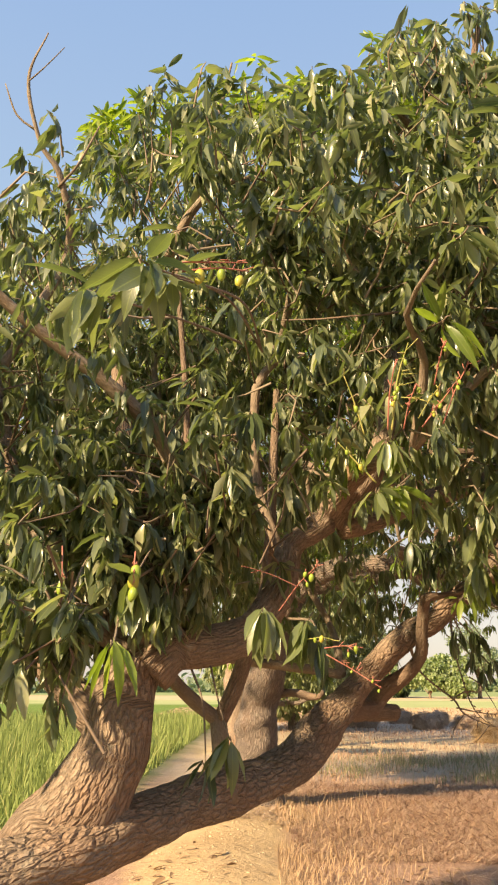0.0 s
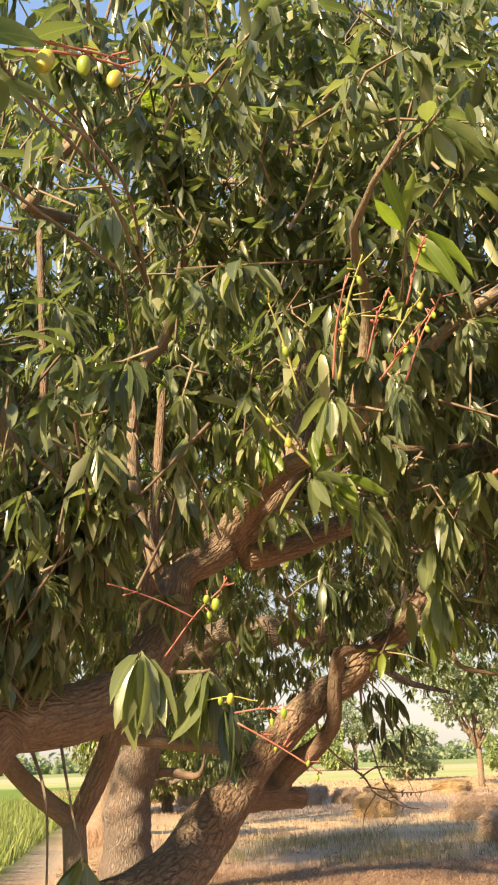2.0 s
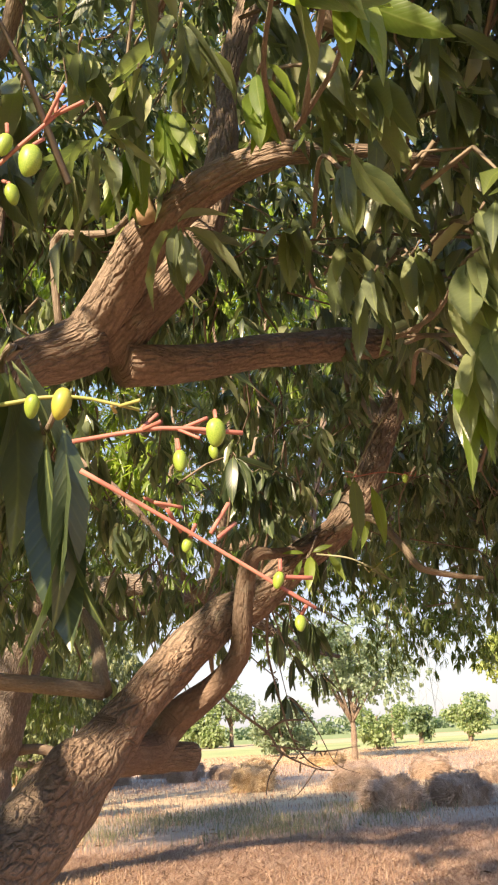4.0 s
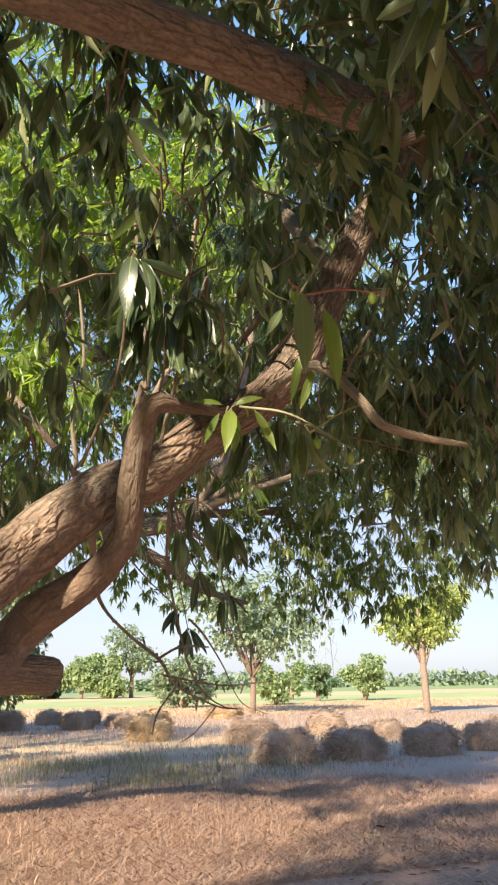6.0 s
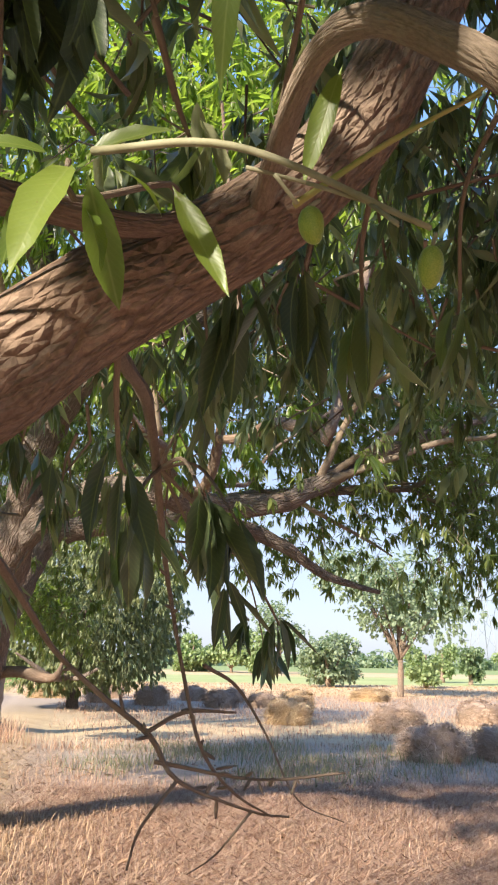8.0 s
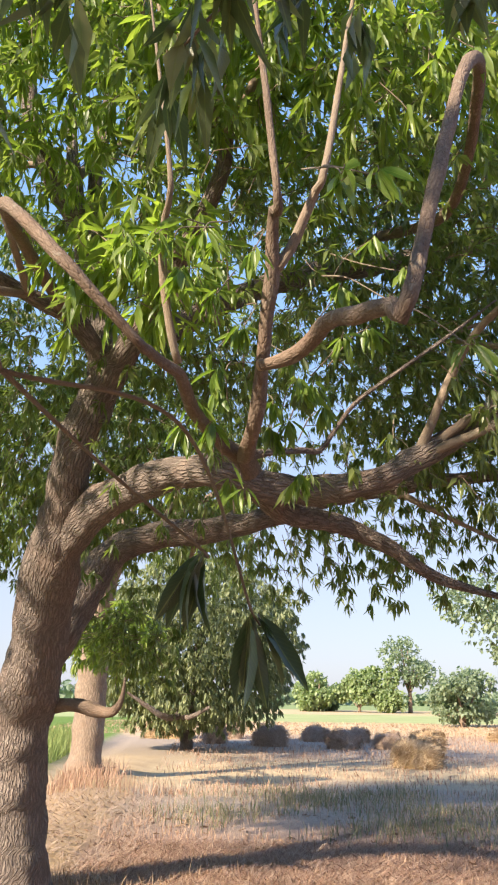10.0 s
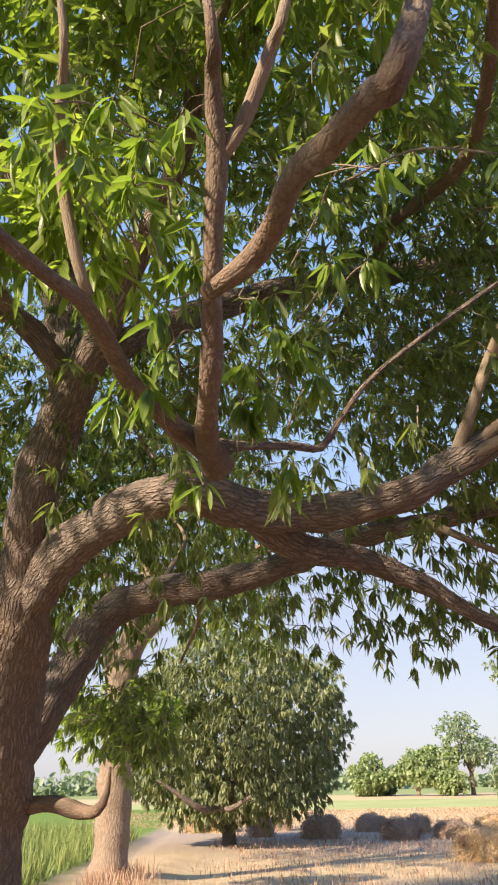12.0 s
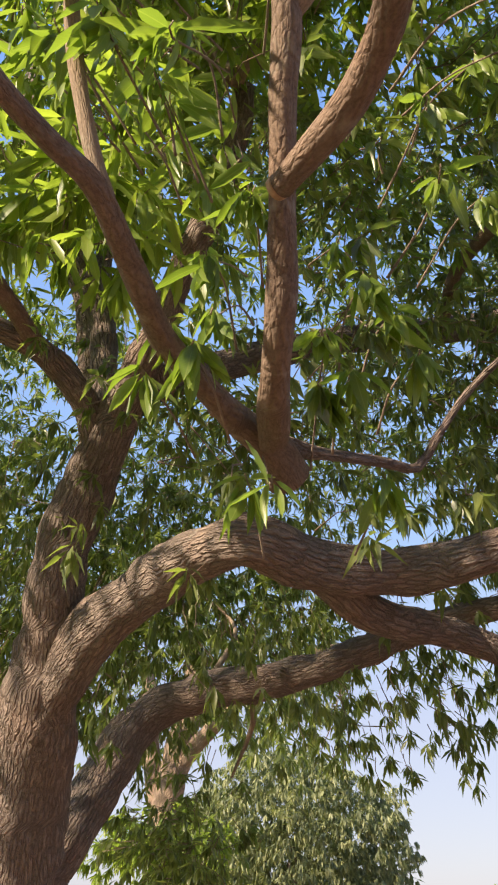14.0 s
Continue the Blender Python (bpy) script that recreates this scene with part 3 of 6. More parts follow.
def lumps(name, places, size, material, label, category, seed):
    """Small uneven clods, each an eight-cornered lump, as one mesh."""
    rng = np.random.RandomState(seed)
    n = len(places)
    corner = np.array([(x, y, z) for z in (-0.5, 0.6) for x, y in ((-1, -1), (1, -1), (1, 1), (-1, 1))], float) * 0.5
    corner[4:, :2] *= 0.62
    V = corner[None] * rng.uniform(0.6, 1.3, (n, 8, 3)) * rng.uniform(0, 1, (n, 1, 1)) ** 2.2 * size + 0.0012 * rng.normal(0, 1, (n, 8, 3))
    a = rng.uniform(0, 6.28, n)
    x = V[..., 0] * np.cos(a)[:, None] - V[..., 1] * np.sin(a)[:, None]
    y = V[..., 0] * np.sin(a)[:, None] + V[..., 1] * np.cos(a)[:, None]
    V = np.stack([x, y, V[..., 2]], 2) + places[:, None]
    F = (np.array([(4, 5, 6, 7), (0, 1, 5, 4), (1, 2, 6, 5), (2, 3, 7, 6), (3, 0, 4, 7)])[None] + (np.arange(n) * 8)[:, None, None]).reshape(-1, 4)
    return tagged(new(name, mesh_from(name, V.reshape(-1, 3), F, material)), label, category, kind="stuff")


lumps("soil_clod", scatter(rng, 3600, -1.0, 0.9, 1.5, 16.0, None, -0.003), 0.034, SOIL, "pale crumbly clods of sandy soil", "soil", 12)
drop = scatter(rng, 1900, -1.0, 6.0, 2.0, 16.0, None, 0.012, 0.3)
fallen = leaves_mesh("leaf_litter", drop, np.stack([rng.normal(0, 1, len(drop)), rng.normal(0, 1, len(drop)), rng.normal(0, 0.12, len(drop))], 1), np.array([0, 0, 1.0]) + rng.normal(0, 0.3, (len(drop), 3)), rng.uniform(0.08, 0.15, len(drop)), LEAF_DRY, MEDIUM, 13)
tagged(new("leaf_litter", fallen), "dry brown fallen mango leaves on the soil", "leaves", kind="stuff")


# ---- mango tree beside the walk ----
tree = thing("mango_tree", "old mango tree with low spreading limbs, drooping leaves and green fruit", "tree", (-0.78, 0.72, 0), "mango trees in a row")
limb("trunk", tree, [(-0.73, 1.28, -0.12, 0.24), (-0.68, 1.3, 0.15, 0.19), (-0.62, 1.34, 0.55, 0.155), (-0.52, 1.41, 0.90, 0.145), (-0.36, 1.47, 1.15, 0.125), (-0.23, 1.5, 1.30, 0.112), (-0.17, 1.52, 1.44, 0.104), (-0.16, 1.52, 1.54, 0.099), (-0.11, 1.53, 1.69, 0.080)], label="grey-brown fissured trunk", seed=1, sides=22, step=0.03)
limb("limb", tree, [(-0.450, 1.300, 1.146, 0.0850), (-0.332, 1.380, 1.170, 0.0847), (-0.221, 1.470, 1.199, 0.0861), (-0.117, 1.580, 1.227, 0.0848), (0.002, 1.820, 1.251, 0.0821), (0.187, 2.150, 1.273, 0.0802), (0.377, 2.450, 1.327, 0.0865), (0.501, 2.620, 1.444, 0.0896), (0.654, 2.720, 1.601, 0.0567), (0.783, 2.780, 1.728, 0.0592), (0.927, 2.830, 1.845, 0.0586), (1.02, 2.84, 1.89, 0.056), (1.14, 2.84, 1.985, 0.050), (1.28, 2.84, 2.09, 0.046), (1.40, 2.84, 2.24, 0.044), (1.49, 2.83, 2.43, 0.042), (1.62, 2.82, 2.68, 0.040), (1.74, 2.80, 2.95, 0.035), (1.9, 2.8, 3.4, 0.025)], BARK, label="thick low limb leaning out from the trunk", seed=3, sides=20, step=0.025)
limb("limb", tree, [(-0.073, 1.520, 1.654, 0.0791), (-0.014, 1.540, 1.711, 0.0691), (0.049, 1.580, 1.720, 0.0621), (0.150, 1.620, 1.742, 0.0613), (0.244, 1.680, 1.792, 0.0590), (0.315, 1.760, 1.916, 0.0584), (0.358, 1.820, 2.074, 0.0425), (0.416, 1.860, 2.122, 0.0441), (0.480, 1.900, 2.177, 0.0475)], seed=4, step=0.03)
limb("limb", tree, [(-0.18, 1.52, 1.50, 0.066), (-0.29, 1.52, 1.59, 0.054), (-0.41, 1.57, 1.72, 0.043), (-0.51, 1.62, 1.97, 0.034), (-0.58, 1.67, 2.28, 0.027), (-0.73, 1.72, 2.8, 0.02)], seed=5)
limb("branch", tree, [(0.06, 1.57, 1.71, 0.036), (-0.05, 1.6, 1.88, 0.044), (-0.1, 1.62, 2.07, 0.045), (-0.15, 1.62, 2.21, 0.040), (-0.19, 1.62, 2.38, 0.032), (-0.28, 1.72, 2.9, 0.018)], seed=6)
limb("branch", tree, [(-0.10, 1.62, 2.07, 0.018), (-0.03, 1.72, 2.24, 0.014), (-0.01, 1.82, 2.49, 0.012), (-0.08, 1.95, 3.22, 0.010)], BARK_BROWN, seed=7)
limb("limb", tree, [(0.471, 1.900, 2.177, 0.0380), (0.532, 1.820, 2.255, 0.0394), (0.568, 1.720, 2.285, 0.0351), (0.620, 1.660, 2.317, 0.0300), (0.676, 1.600, 2.330, 0.0251), (0.739, 1.550, 2.331, 0.0196), (0.782, 1.530, 2.317, 0.0141), (0.849, 1.520, 2.327, 0.0090), (0.948, 1.520, 2.326, 0.0084), (1.066, 1.520, 2.341, 0.0060)], label="branch with a broken stub", seed=8, step=0.022)
limb("stub", tree, [(0.555, 1.680, 2.276, 0.0136), (0.545, 1.670, 2.303, 0.0128), (0.536, 1.660, 2.332, 0.0093)], CUT, "broken reddish wood stub", seed=9, step=0.012, knots=0.5)
limb("twig", tree, [(0.437, 1.880, 2.190, 0.0075), (0.427, 1.860, 2.268, 0.0065), (0.426, 1.840, 2.342, 0.0066), (0.470, 1.800, 2.326, 0.0064), (0.511, 1.760, 2.310, 0.0054), (0.535, 1.700, 2.308, 0.0039)], BARK_SMOOTH, "pale crooked twig", seed=39, step=0.015)
limb("limb", tree, [(0.510, 1.920, 2.174, 0.0461), (0.577, 1.910, 2.263, 0.0459), (0.642, 1.870, 2.332, 0.0425), (0.699, 1.900, 2.456, 0.0372), (0.749, 1.950, 2.648, 0.0333), (0.781, 2.000, 2.892, 0.0299), (0.87, 1.97, 3.238, 0.0284), (0.93, 2.12, 3.62, 0.028), (1.07, 2.05, 3.82, 0.025), (1.13, 1.9, 4.01, 0.018), (1.17, 1.8, 4.25, 0.010)], seed=10)
limb("branch", tree, [(1.03, 2.12, 3.76, 0.022), (0.91, 1.92, 3.82, 0.018), (0.81, 1.82, 3.88, 0.013), (0.73, 1.72, 4.04, 0.008)], seed=11)
limb("limb", tree, [(0.544, 1.920, 2.150, 0.0388), (0.668, 1.970, 2.188, 0.0341), (0.830, 2.070, 2.273, 0.0344), (1.076, 2.200, 2.379, 0.0391), (1.258, 2.280, 2.450, 0.0388), (1.353, 2.280, 2.523, 0.0325), (1.436, 2.220, 2.547, 0.0320), (1.551, 2.220, 2.625, 0.0257), (1.72, 2.22, 2.76, 0.018), (1.95, 2.25, 3.0, 0.010)], seed=12, step=0.025)
limb("stub", tree, [(1.261, 2.280, 2.419, 0.0245), (1.292, 2.260, 2.373, 0.0138), (1.348, 2.220, 2.378, 0.0055)], seed=13, step=0.02)
limb("branch", tree, [(1.28, 2.84, 2.09, 0.013), (1.269, 2.620, 2.079, 0.0098), (1.281, 2.520, 2.043, 0.0097), (1.303, 2.440, 1.955, 0.0090), (1.318, 2.400, 1.900, 0.0083), (1.397, 2.380, 1.877, 0.0068), (1.461, 2.360, 1.867, 0.0043)], BARK_SMOOTH, "bare pinkish branch", seed=38, step=0.02)
limb("branch", tree, [(0.34, 1.92, 2.02, 0.018), (0.24, 1.95, 2.35, 0.017), (0.24, 1.92, 2.69, 0.018), (0.31, 1.92, 2.80, 0.017), (0.35, 1.82, 2.92, 0.016), (0.38, 1.65, 3.00, 0.013), (0.43, 1.62, 3.14, 0.009)], BARK_SMOOTH, "slender pale branch", seed=17)
limb("branch", tree, [(-0.1, 1.82, 3.20, 0.022), (0, 1.77, 3.38, 0.017), (0.12, 1.72, 3.45, 0.013), (0.22, 1.62, 3.41, 0.008)], BARK_SMOOTH, seed=18)
limb("twig", tree, [(0, 1.77, 3.38, 0.013), (0.05, 1.72, 3.55, 0.010), (0.15, 1.62, 3.93, 0.004)], BARK_SMOOTH, seed=19)
limb("branch", tree, [(-0.68, 1.72, 2.7, 0.022), (-0.5, 1.82, 3.2, 0.017), (-0.51, 1.72, 3.48, 0.012), (-0.59, 1.67, 3.62, 0.009), (-0.64, 1.62, 3.87, 0.006), (-0.58, 1.62, 4.09, 0.003)], BARK_SMOOTH, "bare twig standing above the leaves", seed=20, step=0.03, knots=0.4)
for k, row in enumerate(([(-0.6, 1.66, 3.66, 0.005), (-0.68, 1.64, 3.72, 0.004), (-0.73, 1.62, 3.85, 0.002)], [(-0.64, 1.62, 3.86, 0.004), (-0.58, 1.6, 3.90, 0.003), (-0.5, 1.59, 3.99, 0.002)], [(-0.52, 1.72, 3.45, 0.007), (-0.44, 1.68, 3.52, 0.005), (-0.36, 1.66, 3.68, 0.003)])):
    limb("twig", tree, row, BARK_SMOOTH, seed=24 + k, step=0.03, sides=6, knots=0.4)
limb("branch", tree, [(0.620, 2.720, 1.517, 0.0484), (0.720, 2.850, 1.514, 0.0461), (0.764, 2.880, 1.556, 0.0415), (0.803, 2.850, 1.603, 0.0394), (0.880, 2.820, 1.655, 0.0345), (0.93, 2.80, 1.70, 0.030), (0.962, 2.77, 1.76, 0.029), (0.96, 2.71, 1.88, 0.026), (0.975, 2.66, 1.98, 0.024), (1.06, 2.70, 2.00, 0.014), (1.21, 2.80, 2.06, 0.009), (1.4, 2.95, 2.3, 0.006)], material=BARK_BROWN, label="branch bent upright like an elbow", seed=21, step=0.02)
limb("stub", tree, [(0.700, 2.830, 1.506, 0.0454), (0.776, 2.910, 1.498, 0.0417), (0.859, 2.970, 1.493, 0.0404)], label="short sawn-off stub", seed=22, step=0.02)
limb("twig", tree, [(0.93, 2.86, 1.80, 0.0105), (0.98, 3.2, 1.84, 0.0090), (1.05, 3.5, 1.75, 0.0075), (1.10, 3.58, 1.68, 0.0054), (1.18, 3.60, 1.61, 0.0051), (1.27, 3.60, 1.54, 0.0045), (1.32, 3.60, 1.47, 0.0037), (1.46, 3.65, 1.41, 0.0026), (1.53, 3.65, 1.40, 0.0023)], DEAD, "dead dark twig hanging down", seed=23, step=0.015, sides=7, knots=0.4)
limb("twig", tree, [(1.15, 2.87, 1.96, 0.0097), (1.22, 3.3, 2.02, 0.0090), (1.28, 3.58, 1.84, 0.0053), (1.32, 3.60, 1.66, 0.0040), (1.36, 3.60, 1.52, 0.0034), (1.43, 3.65, 1.44, 0.0027), (1.50, 3.65, 1.40, 0.0015)], DEAD, "dead dark twig hanging down", seed=24, step=0.015, sides=7, knots=0.4)
for k, row in enumerate(([(1.26, 3.60, 1.545, 0.005), (1.33, 3.60, 1.58, 0.004), (1.42, 3.60, 1.58, 0.002)], [(1.36, 3.6, 1.66, 0.004), (1.44, 3.70, 1.62, 0.003), (1.50, 3.70, 1.53, 0.002), (1.56, 3.70, 1.42, 0.002), (1.65, 3.70, 1.38, 0.001)],
                         [(1.28, 3.60, 1.50, 0.004), (1.46, 3.60, 1.47, 0.003), (1.62, 3.60, 1.48, 0.002)], [(1.32, 3.6, 1.47, 0.004), (1.26, 3.58, 1.40, 0.003), (1.24, 3.57, 1.34, 0.002)], [(1.46, 3.65, 1.41, 0.003), (1.40, 3.66, 1.34, 0.002), (1.35, 3.66, 1.31, 0.001)])):
    limb("twig", tree, row, DEAD, "dead dark twig", seed=30 + k, step=0.015, sides=6, knots=0.5)

rng = np.random.RandomState(91)
for row in ([(1.10, 3.58, 1.68), (1.27, 3.60, 1.54), (1.32, 3.60, 1.47), (1.46, 3.65, 1.41)], [(1.28, 3.58, 1.84), (1.32, 3.60, 1.66), (1.36, 3.60, 1.52), (1.43, 3.65, 1.44)], [(1.28, 3.60, 1.50), (1.46, 3.60, 1.47), (1.62, 3.60, 1.48)]):
    for a, b in zip(row[:-1], row[1:]):
        for k in range(3):
            p = np.array(a) + (np.array(b) - np.array(a)) * rng.uniform(0, 1)
            q = p + rng.normal(0, 0.014, 3)
            limb("bud", tree, [(*p, 0.002), (*(p * 0.4 + q * 0.6), 0.0032), (*q, 0.0015)], DEAD, step=0.008, sides=6, knots=0.5, seed=k)


limb("branch", tree, [(0.15, 1.94, 1.26, 0.030), (0.12, 2.04, 1.31, 0.029), (0.11, 2.1, 1.41, 0.029), (0.1, 2.14, 1.50, 0.031)], BARK_SMOOTH, seed=61, step=0.025)
limb("branch", tree, [(0.1, 2.14, 1.49, 0.026), (0.02, 2.12, 1.55, 0.025), (-0.05, 2.07, 1.62, 0.024), (-0.12, 2.02, 1.72, 0.022), (-0.18, 2.02, 1.86, 0.018), (-0.38, 2.12, 2.4, 0.010)], BARK_SMOOTH, "pale forked branch", seed=62, step=0.025)
limb("branch", tree, [(0.1, 2.14, 1.48, 0.028), (0.16, 2.14, 1.61, 0.030), (0.2, 2.12, 1.72, 0.030), (0.24, 2.12, 1.86, 0.026), (0.28, 2.12, 2.05, 0.022), (0.32, 2.22, 2.8, 0.012)], label="dark forked branch", seed=63, step=0.025)


def grow(parent, start, ends, r0, seed, material=None, lift=0.25):
    """Secondary branches that arch from a limb out to the leafy shell."""
    rng = np.random.RandomState(seed)
    for k, e in enumerate(ends):
        a, b = np.array(start, float), np.array(e, float)
        m1, m2 = a + (b - a) * 0.33, a + (b - a) * 0.68
        m1 = m1 + rng.normal(0, 0.09, 3) * np.linalg.norm(b - a) + np.array([0, 0, lift * 0.3])
        m2 = m2 + rng.normal(0, 0.09, 3) * np.linalg.norm(b - a) + np.array([0, 0, lift * 0.25])
        limb("branch", parent, [(*a, r0), (*m1, r0 * 0.75), (*m2, r0 * 0.5), (*b, r0 * 0.22)], material or BARK_SMOOTH, seed=seed + k, step=0.07, sides=8)


grow(tree, (-0.11, 1.53, 1.68), [(-1.28, 1.82, 3.0), (-0.78, 0.82, 2.9), (-0.28, 3.22, 3.4), (-1.38, 2.92, 2.9)], 0.032, 40)
grow(tree, (0.7, 1.28, 2.27), [(0.67, 0.72, 2.55), (1.42, 0.92, 2.7)], 0.016, 46)
grow(tree, (1.12, 1.74, 2.25), [(2.22, 1.42, 2.9), (1.92, 2.22, 3.2), (2.62, 2.32, 2.6)], 0.016, 50)
grow(tree, (1.76, 2.80, 3.0), [(2.6, 3.2, 3.9), (2.2, 2.4, 3.8), (1.3, 3.2, 3.9), (2.7, 2.9, 3.2)], 0.032, 54)
grow(tree, (1.49, 2.83, 2.42), [(1.9, 4.0, 2.9)], 0.026, 60)
grow(tree, (2.4, 3.15, 3.55), [(2.7, 4.0, 2.9), (2.4, 3.9, 2.5), (3.0, 4.2, 3.0)], 0.018, 62)
grow(tree, (0.93, 2.12, 3.62), [(0.42, 2.82, 3.9), (1.72, 2.12, 3.9), (1.12, 2.82, 4.0), (0.02, 2.02, 4.0)], 0.022, 66)
grow(tree, (0.6, 2.74, 1.66), [(0.2, 3.6, 2.5), (-0.6, 3.4, 2.6)], 0.022, 70)

def open_sides(p):
    """Share of leaves missing: loose towards the sun and where the rear lets the next tree show."""
    rear = (p[:, 1] > 2.9) & (p[:, 0] < 1.55) & (p[:, 2] > 2.5) & (p[:, 2] < 4.1)
    sunny = ((p - np.array((0.55, 2.4, 2.6))) / np.array((2.7, 1.7, 1.45))) @ np.array(SUN_TO) > 0.15
    share = np.where(rear, np.where(p[:, 0] > 0.2, 0.75, 0.15), np.where(sunny, 0.18, 0.0))
    # the outline of the crown falls away towards the crop
    reach = p[:, 1] + 0.915
    along, slope = (p[:, 0] - 0.29) / reach, (p[:, 2] - 1.62) / reach
    outline = np.where(along < -0.18, 0.78 + (along + 0.315) * 1.2, np.where(along < 0.15, 0.925, 1.08))
    share = np.where(slope > outline, 0.95, share)
    # few leaves in front of the forked limb, round the upright branch and low by the trunk
    fork = (p[:, 1] < 1.95) & (np.abs(p[:, 0] - 0.55) < 0.30) & (np.abs(p[:, 2] - 2.10) < 0.22)
    stem = (p[:, 1] < 1.62) & (np.abs(p[:, 0] + 0.02) < 0.10) & (np.abs(p[:, 2] - 2.02) < 0.16)
    share = np.where(fork, 0.85, np.where(stem, 0.8, share))
    # lanes through which the low sun reaches the inner limbs
    to = np.array(SUN_TO)
    for spot, wide in (((0.94, 1.34, 1.98), 0.32), ((0.66, 1.68, 2.30), 0.34), ((-0.63, 1.27, 0.8), 0.42), ((0.96, 2.70, 1.85), 0.32), ((1.22, 2.80, 2.08), 0.32), ((0.5, 2.62, 1.44), 0.2)):
        q = p - np.array(spot)
        s = q @ to
        lane = (s > 0.15) & (np.linalg.norm(q - s[:, None] * to, axis=1) < wide)
        share = np.where(lane, 0.85, share)
    return share


# the side towards the start of the walk
crown(tree, [
    (1250, (0.55, 2.0, 2.75), (2.3, 1.15, 1.25), 0.75, 1.80, 0.0),
    (420, (1.15, 1.25, 2.75), (1.1, 0.5, 0.75), 0.3, 2.1, 0.15),
    (430, (-0.55, 1.35, 2.45), (0.85, 0.5, 0.85), 0.2, 1.72, 0.1),
    (430, (0.30, 1.45, 2.85), (0.9, 0.35, 0.85), 0.0, 2.0, 0.1),
    (230, (0.10, 1.34, 2.05), (0.75, 0.36, 0.42), 0.1, 1.72, 0.1),
    (300, (1.25, 2.0, 3.95), (0.65, 0.5, 0.6), 0.1, 3.2, 0.1),
    (230, (1.47, 1.75, 2.25), (0.6, 0.6, 0.4), 0.2, 1.88, 0.1),
    (60, (-0.20, 0.98, 1.76), (0.36, 0.22, 0.22), 0.0, 1.45, 0.0),
    (60, (0.28, 1.22, 1.66), (0.24, 0.18, 0.16), 0.0, 1.4, 0.0),
    (80, (0.20, 1.34, 1.84), (0.24, 0.12, 0.16), 0.0, 1.5, 0.0),
    (110, (-0.03, 1.36, 1.98), (0.26, 0.14, 0.20), 0.0, 1.6, 0.0),
], LEAF, 5, (0.054, 0.100), (0.3, 1.6), (0.3, 1.0), stations=MEDIUM, count=(10, 15), thin=open_sides, curls=((0.30, 0.6), (0.6, 0.8), (1.0, 0.5), (0.05, 0.9)), widths=(0.85, 1.35), wave=0.02, long_twigs=6)
# the rest of the crown
crown(tree, [
    (4200, (0.55, 2.6, 2.62), (2.7, 1.7, 1.42), 0.60, 1.88, 0.0),
    (620, (2.05, 3.6, 3.0), (1.2, 1.1, 0.9), 0.3, 2.3, 0.05),
    (1100, (0.22, 2.5, 2.85), (1.9, 0.6, 0.95), 0.1, 2.0, 0.0),
    (380, (2.65, 4.0, 2.65), (0.6, 0.6, 0.75), 0.1, 1.95, 0.0),
    (1050, (0.55, 3.4, 4.05), (2.3, 0.9, 1.1), 0.2, 3.2, 0.0),
    (600, (-0.3, 3.0, 3.0), (1.9, 0.7, 1.1), 0.1, 2.3, 0.0),
], LEAF, 55, (0.058, 0.108), (0.4, 1.7), (0.3, 0.95), stations=SLIM, count=(9, 14), thin=open_sides, widths=(0.95, 1.35), long_twigs=9)

limb("branch", tree, [(-0.08, 1.82, 3.2, 0.022), (0.02, 2.52, 3.7, 0.018), (0.17, 3.22, 4.3, 0.012), (0.22, 3.52, 4.9, 0.006)], BARK_SMOOTH, seed=64)
limb("branch", tree, [(0.93, 2.12, 3.62, 0.022), (1.02, 2.82, 4.0, 0.016), (0.97, 3.42, 4.6, 0.007)], BARK_SMOOTH, seed=65)
crown(tree, [(60, (-0.53, 3.5, 4.9), (0.5, 0.4, 0.4), 0.1, 4.4, 0.0), (130, (0.32, 3.55, 5.2), (0.7, 0.4, 0.4), 0.1, 4.4, 0.0), (90, (1.12, 3.5, 5.25), (0.6, 0.4, 0.45), 0.1, 4.4, 0.0)], LEAF_BRIGHT, 19, (0.09, 0.14), (-0.3, 0.8), (0.4, 1.0), stations=MEDIUM)

# ---- second mango tree, further along the row ----
tree_b = thing("mango_tree", "tall mango tree with forked trunk and long level limbs", "tree", (0.06, 10.78, 0), "mango trees in a row")
limb("trunk", tree_b, [(0.06, 10.78, -0.15, 0.46), (0.08, 10.75, 0.3, 0.35), (0.10, 10.72, 0.9, 0.295), (0.13, 10.62, 1.4, 0.26), (0.276, 10.300, 1.904, 0.2295), (0.326, 10.150, 2.167, 0.2265), (0.406, 9.950, 2.478, 0.2168), (0.511, 9.700, 2.803, 0.1992), (0.573, 9.500, 3.076, 0.1719), (0.621, 9.350, 3.300, 0.1491), (0.795, 9.180, 3.683, 0.1369), (0.887, 9.060, 3.792, 0.1319), (0.961, 8.950, 3.899, 0.1209), (1.060, 8.800, 3.987, 0.1026), (1.171, 8.620, 4.064, 0.0875), (1.266, 8.470, 4.134, 0.0794), (1.329, 8.370, 4.218, 0.0726), (1.401, 8.270, 4.333, 0.0690), (1.482, 8.180, 4.434, 0.0671), (1.558, 8.100, 4.561, 0.0625), (1.607, 8.030, 4.660, 0.0565), (1.684, 7.950, 4.842, 0.0510), (1.707, 7.900, 5.082, 0.0476)], BARK_GREY, label="fissured leaning trunk with old scars", seed=80, sides=24, step=0.06)
